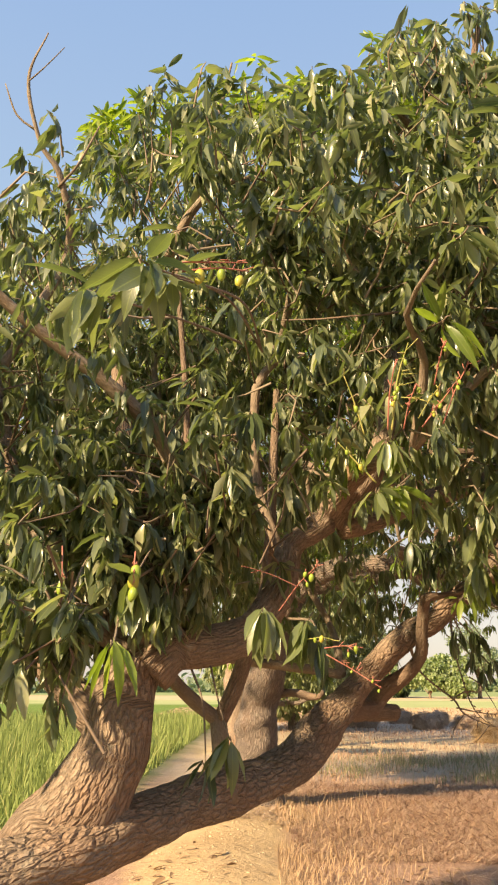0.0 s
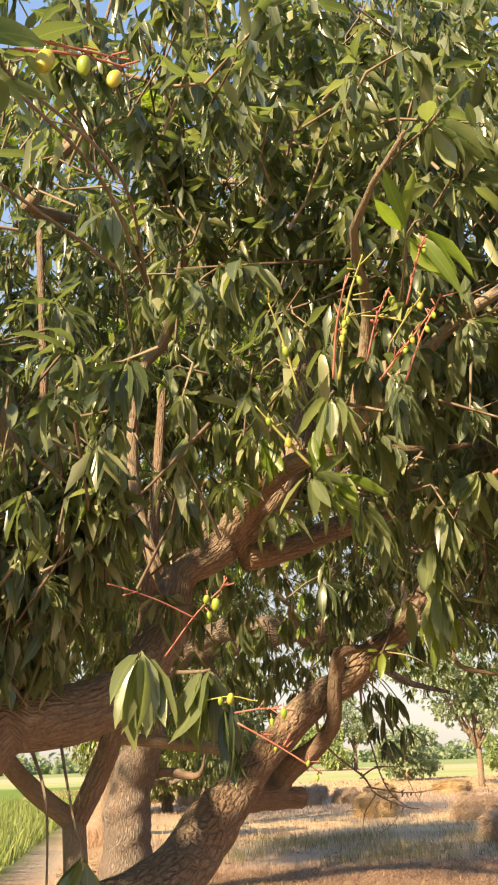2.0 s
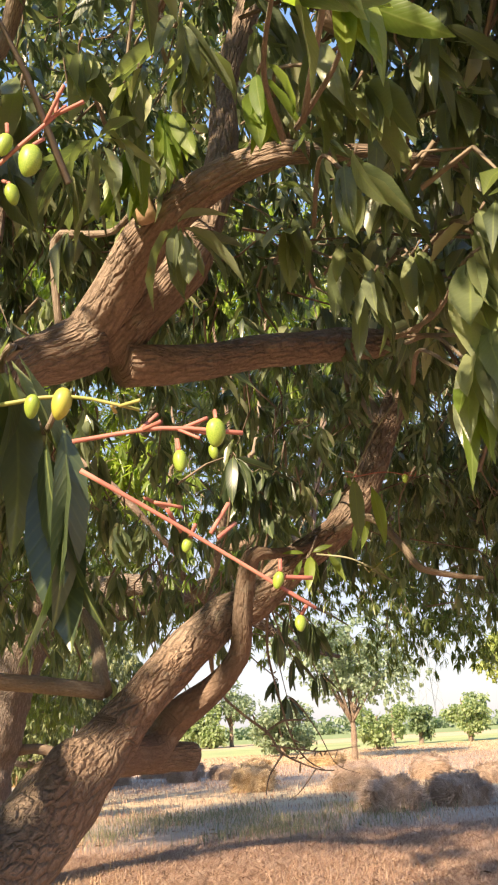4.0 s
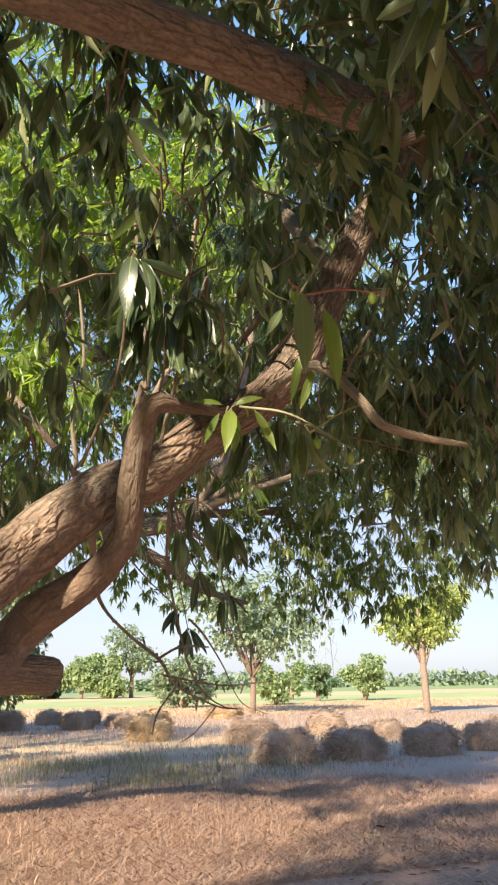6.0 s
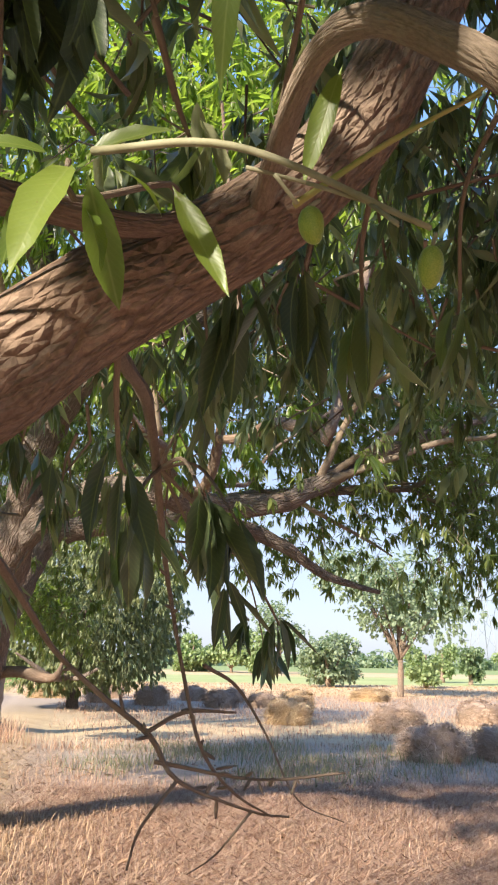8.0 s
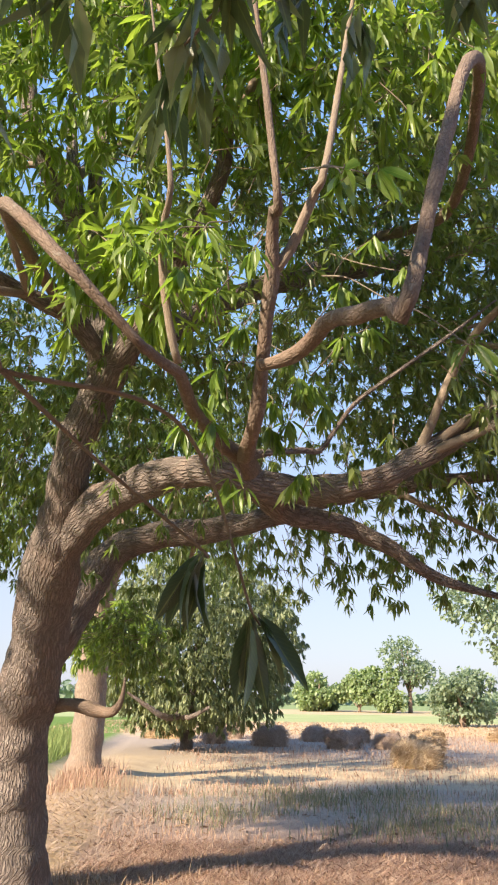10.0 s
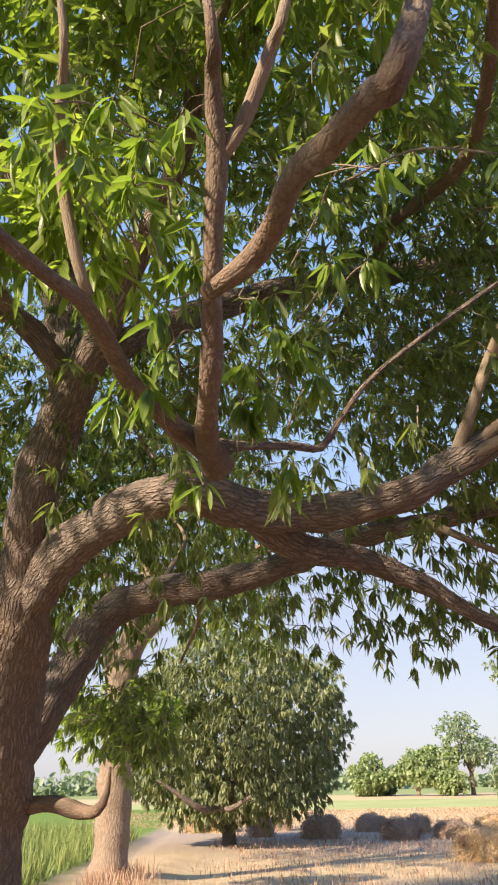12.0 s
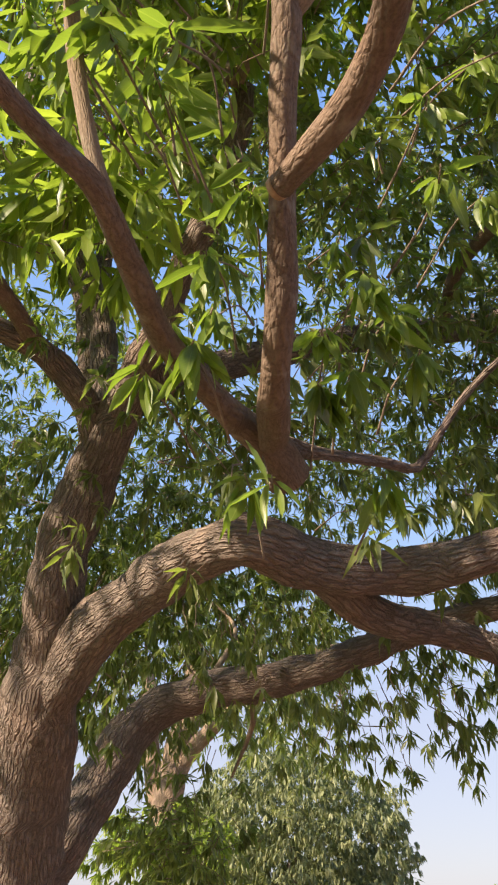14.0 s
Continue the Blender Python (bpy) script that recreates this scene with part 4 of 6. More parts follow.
limb("limb", tree_b, [(0.84, 9.06, 3.78, 0.07), (0.80, 8.86, 3.97, 0.074), (0.65, 8.60, 4.09, 0.065), (0.42, 8.40, 4.13, 0.053), (-0.3, 8.0, 4.4, 0.04), (-1.2, 7.8, 4.9, 0.025)], BARK_GREY, seed=81, step=0.05)
limb("limb", tree_b, [(0.80, 9.12, 3.74, 0.09), (0.78, 9.28, 4.3, 0.087), (0.66, 9.40, 4.98, 0.08), (0.43, 9.40, 5.75, 0.065), (0.3, 9.6, 6.8, 0.03)], BARK_GREY, seed=82, step=0.06)
limb("limb", tree_b, [(0.46, 9.78, 2.50, 0.11), (0.62, 9.64, 2.74, 0.135), (0.86, 9.38, 2.93, 0.140), (1.19, 9.00, 3.01, 0.126), (1.53, 8.55, 2.99, 0.109), (1.71, 8.42, 2.95, 0.104), (1.96, 8.58, 2.90, 0.108), (2.32, 8.68, 2.91, 0.098), (2.70, 8.52, 2.93, 0.088), (3.01, 8.50, 3.09, 0.082), (3.32, 8.50, 3.27, 0.075), (4.0, 8.5, 3.6, 0.05), (4.8, 8.7, 3.9, 0.025)], BARK_GREY, label="long level limb", seed=83, step=0.05, sides=18)
limb("limb", tree_b, [(1.94, 8.58, 2.92, 0.087), (2.20, 8.90, 2.80, 0.084), (2.61, 9.20, 2.79, 0.073), (3.00, 9.30, 2.64, 0.057), (3.36, 9.30, 2.42, 0.04), (3.9, 9.4, 2.3, 0.02)], BARK_GREY, seed=84, step=0.05)
limb("limb", tree_b, [(0.17, 10.66, 1.70, 0.15), (0.40, 10.85, 2.12, 0.165), (0.52, 11.18, 2.53, 0.163), (0.74, 11.38, 2.93, 0.158), (1.17, 11.30, 3.08, 0.137), (1.60, 11.20, 3.11, 0.126), (2.12, 11.00, 3.19, 0.109), (2.76, 10.90, 3.40, 0.095), (3.34, 10.60, 3.44, 0.078), (3.81, 10.40, 3.48, 0.06), (4.6, 10.2, 3.5, 0.03)], BARK_GREY, label="long level limb", seed=85, step=0.06, sides=18)
limb("branch", tree_b, [(0.16, 10.72, 1.46, 0.07), (0.59, 10.50, 1.50, 0.058), (0.81, 10.40, 1.45, 0.050), (0.94, 10.30, 1.46, 0.036), (1.00, 10.30, 1.56, 0.02), (1.02, 10.28, 1.72, 0.008)], BARK_BROWN, label="low crooked branch", seed=86)
limb("limb", tree_b, [(1.20, 8.75, 3.98, 0.09), (1.81, 9.60, 4.80, 0.10), (2.55, 10.30, 5.45, 0.11), (3.42, 10.80, 5.90, 0.105), (4.47, 11.00, 6.25, 0.07), (5.2, 11.2, 6.4, 0.03)], BARK_GREY, seed=87, step=0.08)
limb("limb", tree_b, [(1.863, 7.400, 2.671, 0.0578), (1.824, 7.300, 2.707, 0.0507), (1.736, 7.170, 2.729, 0.0396), (1.657, 7.050, 2.765, 0.0330), (1.580, 6.970, 2.835, 0.0307), (1.547, 6.750, 2.857, 0.0283), (1.528, 6.510, 2.822, 0.0240), (1.474, 6.400, 2.819, 0.0214), (1.424, 6.300, 2.823, 0.0198), (1.383, 6.200, 2.821, 0.0182), (1.1, 6.1, 3.1, 0.026), (0.8, 6.4, 3.5, 0.028), (0.6, 7.4, 3.95, 0.036), (0.63, 8.55, 4.1, 0.045)], BARK_BROWN, label="branch ending in a sawn-off stub", seed=88, step=0.025)
limb("cut_end", tree_b, [(1.861, 7.400, 2.676, 0.0578), (1.870, 7.410, 2.659, 0.0540)], BARK_BROWN, "weathered brown sawn end", seed=89, step=0.01, knots=0.08)
limb("branch", tree_b, [(1.521, 6.620, 2.911, 0.0189), (1.493, 6.560, 3.008, 0.0177), (1.457, 6.500, 3.190, 0.0181), (1.445, 6.450, 3.333, 0.0170), (1.453, 6.400, 3.470, 0.0159), (1.478, 6.300, 3.541, 0.0116), (1.44, 6.24, 3.85, 0.009), (1.36, 6.2, 4.4, 0.005)], BARK_SMOOTH, seed=90)
limb("branch", tree_b, [(1.830, 7.240, 2.700, 0.0420), (1.838, 7.080, 2.690, 0.0400), (1.861, 6.870, 2.757, 0.0339), (1.873, 6.770, 2.862, 0.0316), (1.880, 6.660, 2.990, 0.0310), (1.887, 6.560, 3.139, 0.0306), (1.902, 6.480, 3.260, 0.0318), (1.897, 6.400, 3.400, 0.0255), (1.895, 6.320, 3.471, 0.0221), (1.895, 6.200, 3.519, 0.0169), (1.75, 6.2, 4.9, 0.010)], BARK_BROWN, label="straight upright branch", seed=91, step=0.03)
limb("branch", tree_b, [(1.847, 7.320, 2.726, 0.0286), (1.967, 7.500, 2.801, 0.0189), (2.160, 7.700, 2.881, 0.0173), (2.278, 7.800, 2.911, 0.0162), (2.353, 7.800, 3.021, 0.0148), (2.482, 7.800, 3.199, 0.0134), (2.640, 7.700, 3.309, 0.0125), (3.007, 7.700, 3.587, 0.0103), (3.4, 7.9, 3.95, 0.006)], BARK_GREY, seed=92)
limb("branch", tree_b, [(1.874, 6.620, 2.918, 0.0270), (1.936, 6.520, 2.895, 0.0301), (2.009, 6.420, 2.894, 0.0313), (2.057, 6.320, 2.909, 0.0313), (2.077, 6.200, 2.905, 0.0319), (2.107, 6.100, 2.890, 0.0323), (2.154, 5.980, 2.837, 0.0329), (2.194, 5.870, 2.804, 0.0323), (2.226, 5.770, 2.770, 0.0299), (2.260, 5.680, 2.756, 0.0278), (2.6, 6.0, 3.9, 0.026), (2.9, 6.6, 4.4, 0.03), (3.1, 7.8, 4.5, 0.035), (3.0, 9.4, 5.3, 0.045), (3.1, 10.6, 5.75, 0.05)], BARK_BROWN, label="branch with a sawn end", seed=93, step=0.025)
limb("cut_end", tree_b, [(1.874, 6.620, 2.918, 0.0278), (1.864, 6.630, 2.919, 0.0257)], CUT, "pale sawn wood", seed=94, step=0.005, knots=0.05)
limb("branch", tree_b, [(1.905, 6.480, 3.270, 0.0243), (1.974, 6.450, 3.369, 0.0244), (2.023, 6.400, 3.479, 0.0228), (2.073, 6.350, 3.589, 0.0198), (2.115, 6.300, 3.723, 0.0153), (2.3, 6.4, 4.9, 0.008)], BARK_SMOOTH, seed=95)
limb("limb", tree_b, [(0.85, 9.30, 4.07, 0.097), (0.68, 9.40, 4.38, 0.094), (0.51, 9.50, 5.29, 0.086), (0.25, 9.40, 5.73, 0.078), (0.03, 9.30, 6.33, 0.069), (-0.12, 9.30, 7.70, 0.064), (-0.55, 9.30, 10.00, 0.044)], BARK_GREY, seed=180, step=0.06)
limb("limb", tree_b, [(0.77, 9.30, 4.23, 0.066), (0.70, 9.50, 4.89, 0.062), (0.57, 9.60, 5.86, 0.061), (0.64, 9.70, 7.09, 0.060), (0.66, 9.80, 8.73, 0.047)], BARK_GREY, seed=181, step=0.06)
grow(tree_b, (1.68, 7.80, 5.0), [(1.0, 6.6, 5.8), (2.6, 7.0, 6.0), (1.8, 7.8, 7.0), (0.6, 8.0, 6.6)], 0.035, 100)
grow(tree_b, (3.01, 8.50, 3.09), [(4.6, 7.6, 3.6), (3.8, 7.2, 4.2), (4.4, 9.0, 4.6)], 0.035, 106)
grow(tree_b, (3.34, 10.6, 3.44), [(4.8, 11.4, 4.3), (4.2, 9.8, 2.7), (5.0, 10.2, 3.6), (3.8, 12.4, 3.9)], 0.035, 112)
grow(tree_b, (0.43, 9.4, 5.75), [(-0.8, 8.2, 6.2), (-1.5, 9.8, 6.2), (0.8, 10.8, 7.0)], 0.045, 118)
grow(tree_b, (0.42, 8.40, 4.13), [(-0.6, 7.0, 4.0), (-1.6, 8.6, 4.2), (0.3, 6.8, 4.6)], 0.03, 124)
grow(tree_b, (1.6, 11.2, 3.11), [(2.2, 12.6, 3.8), (0.9, 12.8, 4.4), (1.3, 12.0, 2.6)], 0.04, 130)
grow(tree_b, (4.6, 10.2, 3.5), [(6.0, 9.4, 3.4), (7.0, 10.6, 3.8), (6.4, 11.2, 4.6)], 0.03, 160)
grow(tree_b, (4.47, 11.0, 6.25), [(5.4, 10.4, 5.4), (4.6, 12.2, 7.0), (4.3, 9.6, 6.9)], 0.04, 136)
crown(tree_b, [
    (8200, (1.1, 10.5, 4.9), (4.3, 3.9, 3.0), 0.5, 2.55, 0.24),
    (1050, (4.2, 9.9, 3.4), (1.6, 2.4, 1.3), 0.3, 2.05, 0.46),
    (1700, (6.3, 10.2, 3.7), (1.8, 2.2, 1.6), 0.4, 2.15, 0.2),
    (2200, (4.2, 10.4, 6.0), (2.4, 2.3, 1.8), 0.3, 4.6, 0.15),
    (1300, (-0.9, 12.8, 4.9), (2.4, 1.3, 2.6), 0.2, 2.6, 0.12),
    (500, (-2.0, 11.6, 6.2), (1.6, 1.6, 1.8), 0.2, 3.6, 0.12),
    (420, (-1.6, 9.6, 3.7), (1.2, 1.8, 1.2), 0.3, 2.2, 0.35),
    (1300, (-1.5, 8.2, 4.7), (1.8, 2.1, 1.6), 0.2, 3.1, 0.08),
    (1300, (1.0, 13.3, 4.6), (2.8, 1.0, 2.6), 0.2, 3.4, 0.10),
    (260, (0.9, 12.9, 2.2), (0.9, 0.7, 0.65), 0.2, 1.45, 0.2),
    (420, (1.4, 9.3, 4.0), (2.2, 1.8, 1.2), 0.1, 3.2, 0.40),
], LEAF_B, 6, (0.085, 0.15), (0.1, 1.2), (0.4, 1.0), stations=SLIM, count=(8, 13), thin=lambda p: np.where((p[:, 1] < 11.2) & (p[:, 2] < 3.7) & (p[:, 0] < 3.2), 0.85, np.where((p[:, 0] < 1.2) & (p[:, 1] < 9.5) & (p[:, 2] > 3.2), 0.62, 0.0)), widths=(0.85, 1.2), long_twigs=7)
crown(tree_b, [
    (40, (0.4, 7.7, 4.5), (1.5, 0.9, 0.9), 0.2, 4.2, 0.15),
    (560, (1.8, 8.0, 6.7), (2.3, 1.0, 1.1), 0.2, 5.8, 0.05),
    (260, (0.6, 7.2, 5.4), (1.8, 1.0, 1.0), 0.3, 4.75, 0.1),
    (380, (2.3, 7.0, 5.2), (1.6, 1.0, 1.0), 0.3, 4.4, 0.1),
    (560, (0.8, 8.6, 5.8), (2.6, 1.3, 1.8), 0.3, 5.0, 0.1),
    (80, (1.2, 7.3, 3.75), (0.6, 0.5, 0.5), 0.1, 3.2, 0.1),
    (100, (0.1, 8.2, 5.7), (1.6, 0.8, 1.0), 0.2, 4.8, 0.1),
], LEAF_BRIGHT, 16, (0.12, 0.19), (0.1, 1.3), (0.4, 1.0), stations=COARSE, widths=(0.7, 1.0))

# ---- third and fourth trees of the row ----
tree_c = thing("mango_tree", "mango tree with pale straight trunk and fork", "tree", (-0.7, 20.2, 0), "mango trees in a row")
limb("trunk", tree_c, [(-0.68, 20.22, -0.15, 0.46), (-0.64, 20.2, 0.25, 0.36), (-0.58, 20.12, 1.2, 0.315), (-0.56, 20.05, 2.0, 0.29), (-0.52, 19.90, 3.14, 0.26), (-0.27, 19.70, 4.33, 0.235), (-0.05, 19.60, 5.16, 0.20), (-0.09, 19.50, 6.59, 0.12), (0, 19.5, 8.0, 0.05)], BARK_FAR, "pale pinkish-brown trunk", seed=140, sides=18, step=0.12)
limb("limb", tree_c, [(-0.38, 19.76, 3.9, 0.16), (0.28, 19.50, 4.49, 0.13), (0.71, 19.30, 4.86, 0.10), (2.2, 18.6, 5.6, 0.04)], BARK_FAR, seed=141, step=0.12)
limb("limb", tree_c, [(-0.57, 19.92, 3.0, 0.18), (-0.85, 20.00, 4.29, 0.155), (-0.93, 20.10, 5.40, 0.12), (-2.0, 20.6, 7.0, 0.04)], BARK_FAR, seed=142, step=0.12)
crown(tree_c, [(1900, (-0.6, 20.0, 5.7), (3.5, 3.2, 2.7), 0.55, 4.4, 0.2), (70, (1.5, 17.6, 4.2), (1.6, 1.0, 0.9), 0.3, 3.2, 0.2)], LEAF_B, 7, (0.16, 0.26), (0.2, 1.1), (0.4, 1.0), stations=SLIM, twig=False)
crown(tree_c, [(230, (-0.3, 17.6, 2.5), (1.3, 0.9, 0.65), 0.2, 1.6, 0.2)], LEAF_BRIGHT, 17, (0.12, 0.20), (0.2, 1.1), (0.4, 1.0), count=(12, 18), twig=False)
limb("branch", tree_c, [(-0.58, 20.0, 2.2, 0.07), (-0.5, 19.0, 2.7, 0.05), (-0.35, 18.0, 2.7, 0.03), (-0.25, 17.4, 2.5, 0.015)], BARK_FAR, seed=143, step=0.12)

tree_d = thing("mango_tree", "low round mango tree with leaves almost to the ground", "tree", (1.1, 29.2, 0), "mango trees in a row")
limb("trunk", tree_d, [(1.1, 29.9, -0.1, 0.22), (1.1, 29.9, 0.8, 0.17), (1.3, 29.4, 1.8, 0.16), (1.4, 29.0, 3.4, 0.1)], BARK_GREY, seed=150, step=0.15)
limb("limb", tree_d, [(1.2, 29.15, 1.5, 0.16), (0.9, 28.0, 1.05, 0.11), (0.55, 27.2, 1.0, 0.09), (0.1, 26.9, 1.25, 0.07), (-0.6, 26.7, 1.7, 0.03)], BARK_GREY, "low limb sagging under the leaves", seed=151, step=0.1)
limb("limb", tree_d, [(0.9, 27.9, 1.06, 0.09), (1.2, 27.2, 1.0, 0.07), (1.8, 26.8, 1.3, 0.04)], BARK_GREY, seed=152, step=0.1)
crown(tree_d, [(3300, (1.2, 29.2, 3.2), (3.5, 3.0, 2.6), 0.76, 0.45, 0.14), (2300, (1.2, 29.2, 3.0), (3.1, 2.5, 2.3), 0.2, 0.65, 0.0)], LEAF_D, 8, (0.15, 0.26), (0.4, 1.5), (0.3, 0.9), stations=SLIM, count=(9, 13), widths=(0.9, 1.25), twig=False)


# ---- distant trees ----
def far_tree(name, label, at, height, width, trunk_h, material, seed, leaves=900, leaf=(0.25, 0.45), blobs=7, trunk_r=0.16, pale=False):
    rng = np.random.RandomState(seed)
    x, y = at
    t = thing(name, label, "bush" if trunk_h < 0.8 else "tree", (x, y, 0), "trees on the far edge of the fields")
    bark = BARK_FAR if pale else BARK
    limb("trunk", t, [(x, y, -0.1, trunk_r * 1.3), (x + 0.05 * width * rng.normal() * 0.3, y, trunk_h, trunk_r), (x + rng.normal() * 0.04 * width, y, height * 0.82, trunk_r * 0.25)], bark, seed=seed, step=0.4, sides=9)
    P, O = [], []
    for k in range(blobs):
        a = rng.uniform(0, 2 * math.pi)
        f = rng.uniform(0.1, 0.32)
        zc = trunk_h + (height - trunk_h) * rng.uniform(0.28 if trunk_h > 1 else 0.05, 0.82)
        c = (x + math.cos(a) * width * f, y + math.sin(a) * width * f, zc)
        r = (width * rng.uniform(0.20, 0.30), width * rng.uniform(0.20, 0.30), min(zc - trunk_h * (0.9 if trunk_h > 1 else 0.2), (height - trunk_h) * rng.uniform(0.2, 0.3)))
        limb("branch", t, [(x, y, trunk_h * 0.8 + 0.1, trunk_r * 0.6), ((x + c[0]) / 2, (y + c[1]) / 2, (trunk_h + zc) / 2, trunk_r * 0.4), (*c, trunk_r * 0.15)], bark, seed=seed + k, step=0.5, sides=6)
        d = unit(rng.normal(0, 1, (leaves // blobs, 3)))
        P.append(np.array(c) + d * np.array(r) * rng.uniform(0.55, 1.1, (len(d), 1)))
        O.append(d)
    P, O = np.vstack(P), np.vstack(O)
    P[:, 2] = np.maximum(P[:, 2], 0.15)
    me = leaves_mesh("crown", *whorls(P, O, rng, (4, 6), leaf, (0.0, 0.7), (0.3, 1.0), 0.3), material, BROAD, seed)
    part("crown", me, t, kind="stuff")
    return t


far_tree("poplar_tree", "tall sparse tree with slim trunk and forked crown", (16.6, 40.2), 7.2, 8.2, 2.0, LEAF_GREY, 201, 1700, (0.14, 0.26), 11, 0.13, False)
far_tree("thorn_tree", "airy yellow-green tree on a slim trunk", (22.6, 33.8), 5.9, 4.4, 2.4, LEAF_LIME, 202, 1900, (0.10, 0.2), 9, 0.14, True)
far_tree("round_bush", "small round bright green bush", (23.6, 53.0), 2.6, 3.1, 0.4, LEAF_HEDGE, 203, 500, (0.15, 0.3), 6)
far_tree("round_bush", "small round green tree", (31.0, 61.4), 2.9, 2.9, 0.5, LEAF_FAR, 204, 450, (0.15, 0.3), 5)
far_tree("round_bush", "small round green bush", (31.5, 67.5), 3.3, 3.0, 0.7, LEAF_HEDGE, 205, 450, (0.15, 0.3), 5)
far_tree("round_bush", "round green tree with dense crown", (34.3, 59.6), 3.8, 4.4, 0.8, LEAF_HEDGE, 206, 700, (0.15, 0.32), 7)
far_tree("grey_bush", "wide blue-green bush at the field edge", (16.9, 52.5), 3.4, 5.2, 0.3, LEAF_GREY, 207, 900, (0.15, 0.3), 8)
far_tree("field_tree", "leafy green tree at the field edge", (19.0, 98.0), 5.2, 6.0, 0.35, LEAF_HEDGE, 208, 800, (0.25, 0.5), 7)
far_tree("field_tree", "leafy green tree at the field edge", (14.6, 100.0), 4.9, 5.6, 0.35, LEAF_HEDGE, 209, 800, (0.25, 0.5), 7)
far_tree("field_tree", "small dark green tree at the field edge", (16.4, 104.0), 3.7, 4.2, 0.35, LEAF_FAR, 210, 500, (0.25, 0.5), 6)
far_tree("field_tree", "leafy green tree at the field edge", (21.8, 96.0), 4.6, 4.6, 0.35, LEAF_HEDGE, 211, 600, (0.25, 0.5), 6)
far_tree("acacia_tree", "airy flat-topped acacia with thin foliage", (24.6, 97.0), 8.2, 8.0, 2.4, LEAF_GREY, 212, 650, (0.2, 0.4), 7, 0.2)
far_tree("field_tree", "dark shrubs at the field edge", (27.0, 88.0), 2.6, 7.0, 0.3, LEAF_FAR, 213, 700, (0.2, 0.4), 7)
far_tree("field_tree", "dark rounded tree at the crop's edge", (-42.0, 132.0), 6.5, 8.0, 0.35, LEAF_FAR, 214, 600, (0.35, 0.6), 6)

# a woods' edge on the skyline, too far to tell trees apart
rng = np.random.RandomState(77)
woods_x = rng.uniform(-110, 190, 3000)
woods_y = 165 + 25 * np.sin(woods_x * 0.021) + rng.uniform(-6, 6, 3000)
top = np.array([1.6 + 3.4 * max(0, noise.noise(Vector((a * 0.06, 2.0, 0.0))) + 0.4) + 1.2 * noise.noise(Vector((a * 0.35, 4.0, 0.0))) for a in woods_x])
woods_p = np.stack([woods_x, woods_y, np.maximum(0.1, top) * rng.uniform(0, 1, 3000)], 1)
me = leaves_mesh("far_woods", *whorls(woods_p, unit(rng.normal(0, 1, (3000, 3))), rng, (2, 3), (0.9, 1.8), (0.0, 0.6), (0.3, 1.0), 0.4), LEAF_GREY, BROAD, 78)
tagged(new("far_woods", me), "hazy green line of trees on the skyline", "trees", kind="stuff")


# ---- power pylon ----
def rod(a, b, r, sides=5):
    return tube([(*a, r), (*b, r)], 50.0, sides, 0.0, 0, False)


def pylon(at, height, foot):
    t = thing("power_pylon", "grey lattice steel power pylon far off in haze", "pylon", (*at, 0))
    x, y = at
    def corner(k, z):
        w = foot * (1 - z / height) ** 1.15 / 2 + 0.35
        return (x + w * (1, 1, -1, -1)[k], y + w * (1, -1, -1, 1)[k], z)
    levels = [0, 0.22, 0.42, 0.58, 0.72, 0.84, 0.94, 1.0]
    for k in range(4):
        for a, b in zip(levels[:-1], levels[1:]):
            v, f, uv = rod(corner(k, a * height), corner(k, b * height), 0.11)
            part("leg", mesh_from("leg", v, f, STEEL, uv), t)
            v, f, uv = rod(corner(k, a * height), corner((k + 1) % 4, b * height), 0.06)
            part("brace", mesh_from("brace", v, f, STEEL, uv), t)
    for z, w in ((0.72, 4.2), (0.84, 3.4), (0.94, 2.6)):
        for s in (-1, 1):
            v, f, uv = rod((x, y, z * height), (x + s * w, y, z * height + 0.2), 0.09)
            part("crossarm", mesh_from("crossarm", v, f, STEEL, uv), t)


pylon((112.0, 214.0), 26.0, 6.0)


# ---- heaps of cut wheat ----
def sheaf_mesh(seed, material):
    rng = np.random.RandomState(seed)
    n = 3000
    d = unit(rng.normal(0, 1, (n, 3)))
    d[:, 2] = np.abs(d[:, 2])
    lump = np.array([1 + 0.24 * noise.noise(Vector(v * 2.3) + Vector((seed, 0, 0))) for v in d])
    surf = np.sign(d) * np.abs(d) ** 0.62 * np.array([0.47, 0.42, 0.80]) * lump[:, None]
    surf[:, 2] = np.clip(surf[:, 2], 0.02, None)
    wind = np.cross(d, np.array([0.25 * (seed % 3 - 1), 0.9, 0.25]))
    way = unit(wind + rng.normal(0, 0.55, (n, 3)) + np.array([0, 0, -0.15]))
    L = rng.uniform(0.12, 0.34, (n, 1))
    s = unit(np.cross(way, d)) * rng.uniform(0.003, 0.006, (n, 1))
    a, b = surf - way * L / 2, surf + way * L / 2 + d * rng.uniform(0, 0.045, (n, 1))
    m = surf + d * 0.03
    for q in (a, b, m):
        q[:, 2] = np.maximum(q[:, 2], 0.005)
    V = np.stack([a - s, a + s, m - s, m + s, b - s * 0.5, b + s * 0.5], 1)
    F = (np.array([(0, 1, 3, 2), (2, 3, 5, 4)])[None] + (np.arange(n) * 6)[:, None, None]).reshape(-1, 4)
    return mesh_from("straw", V.reshape(-1, 3), F, material)


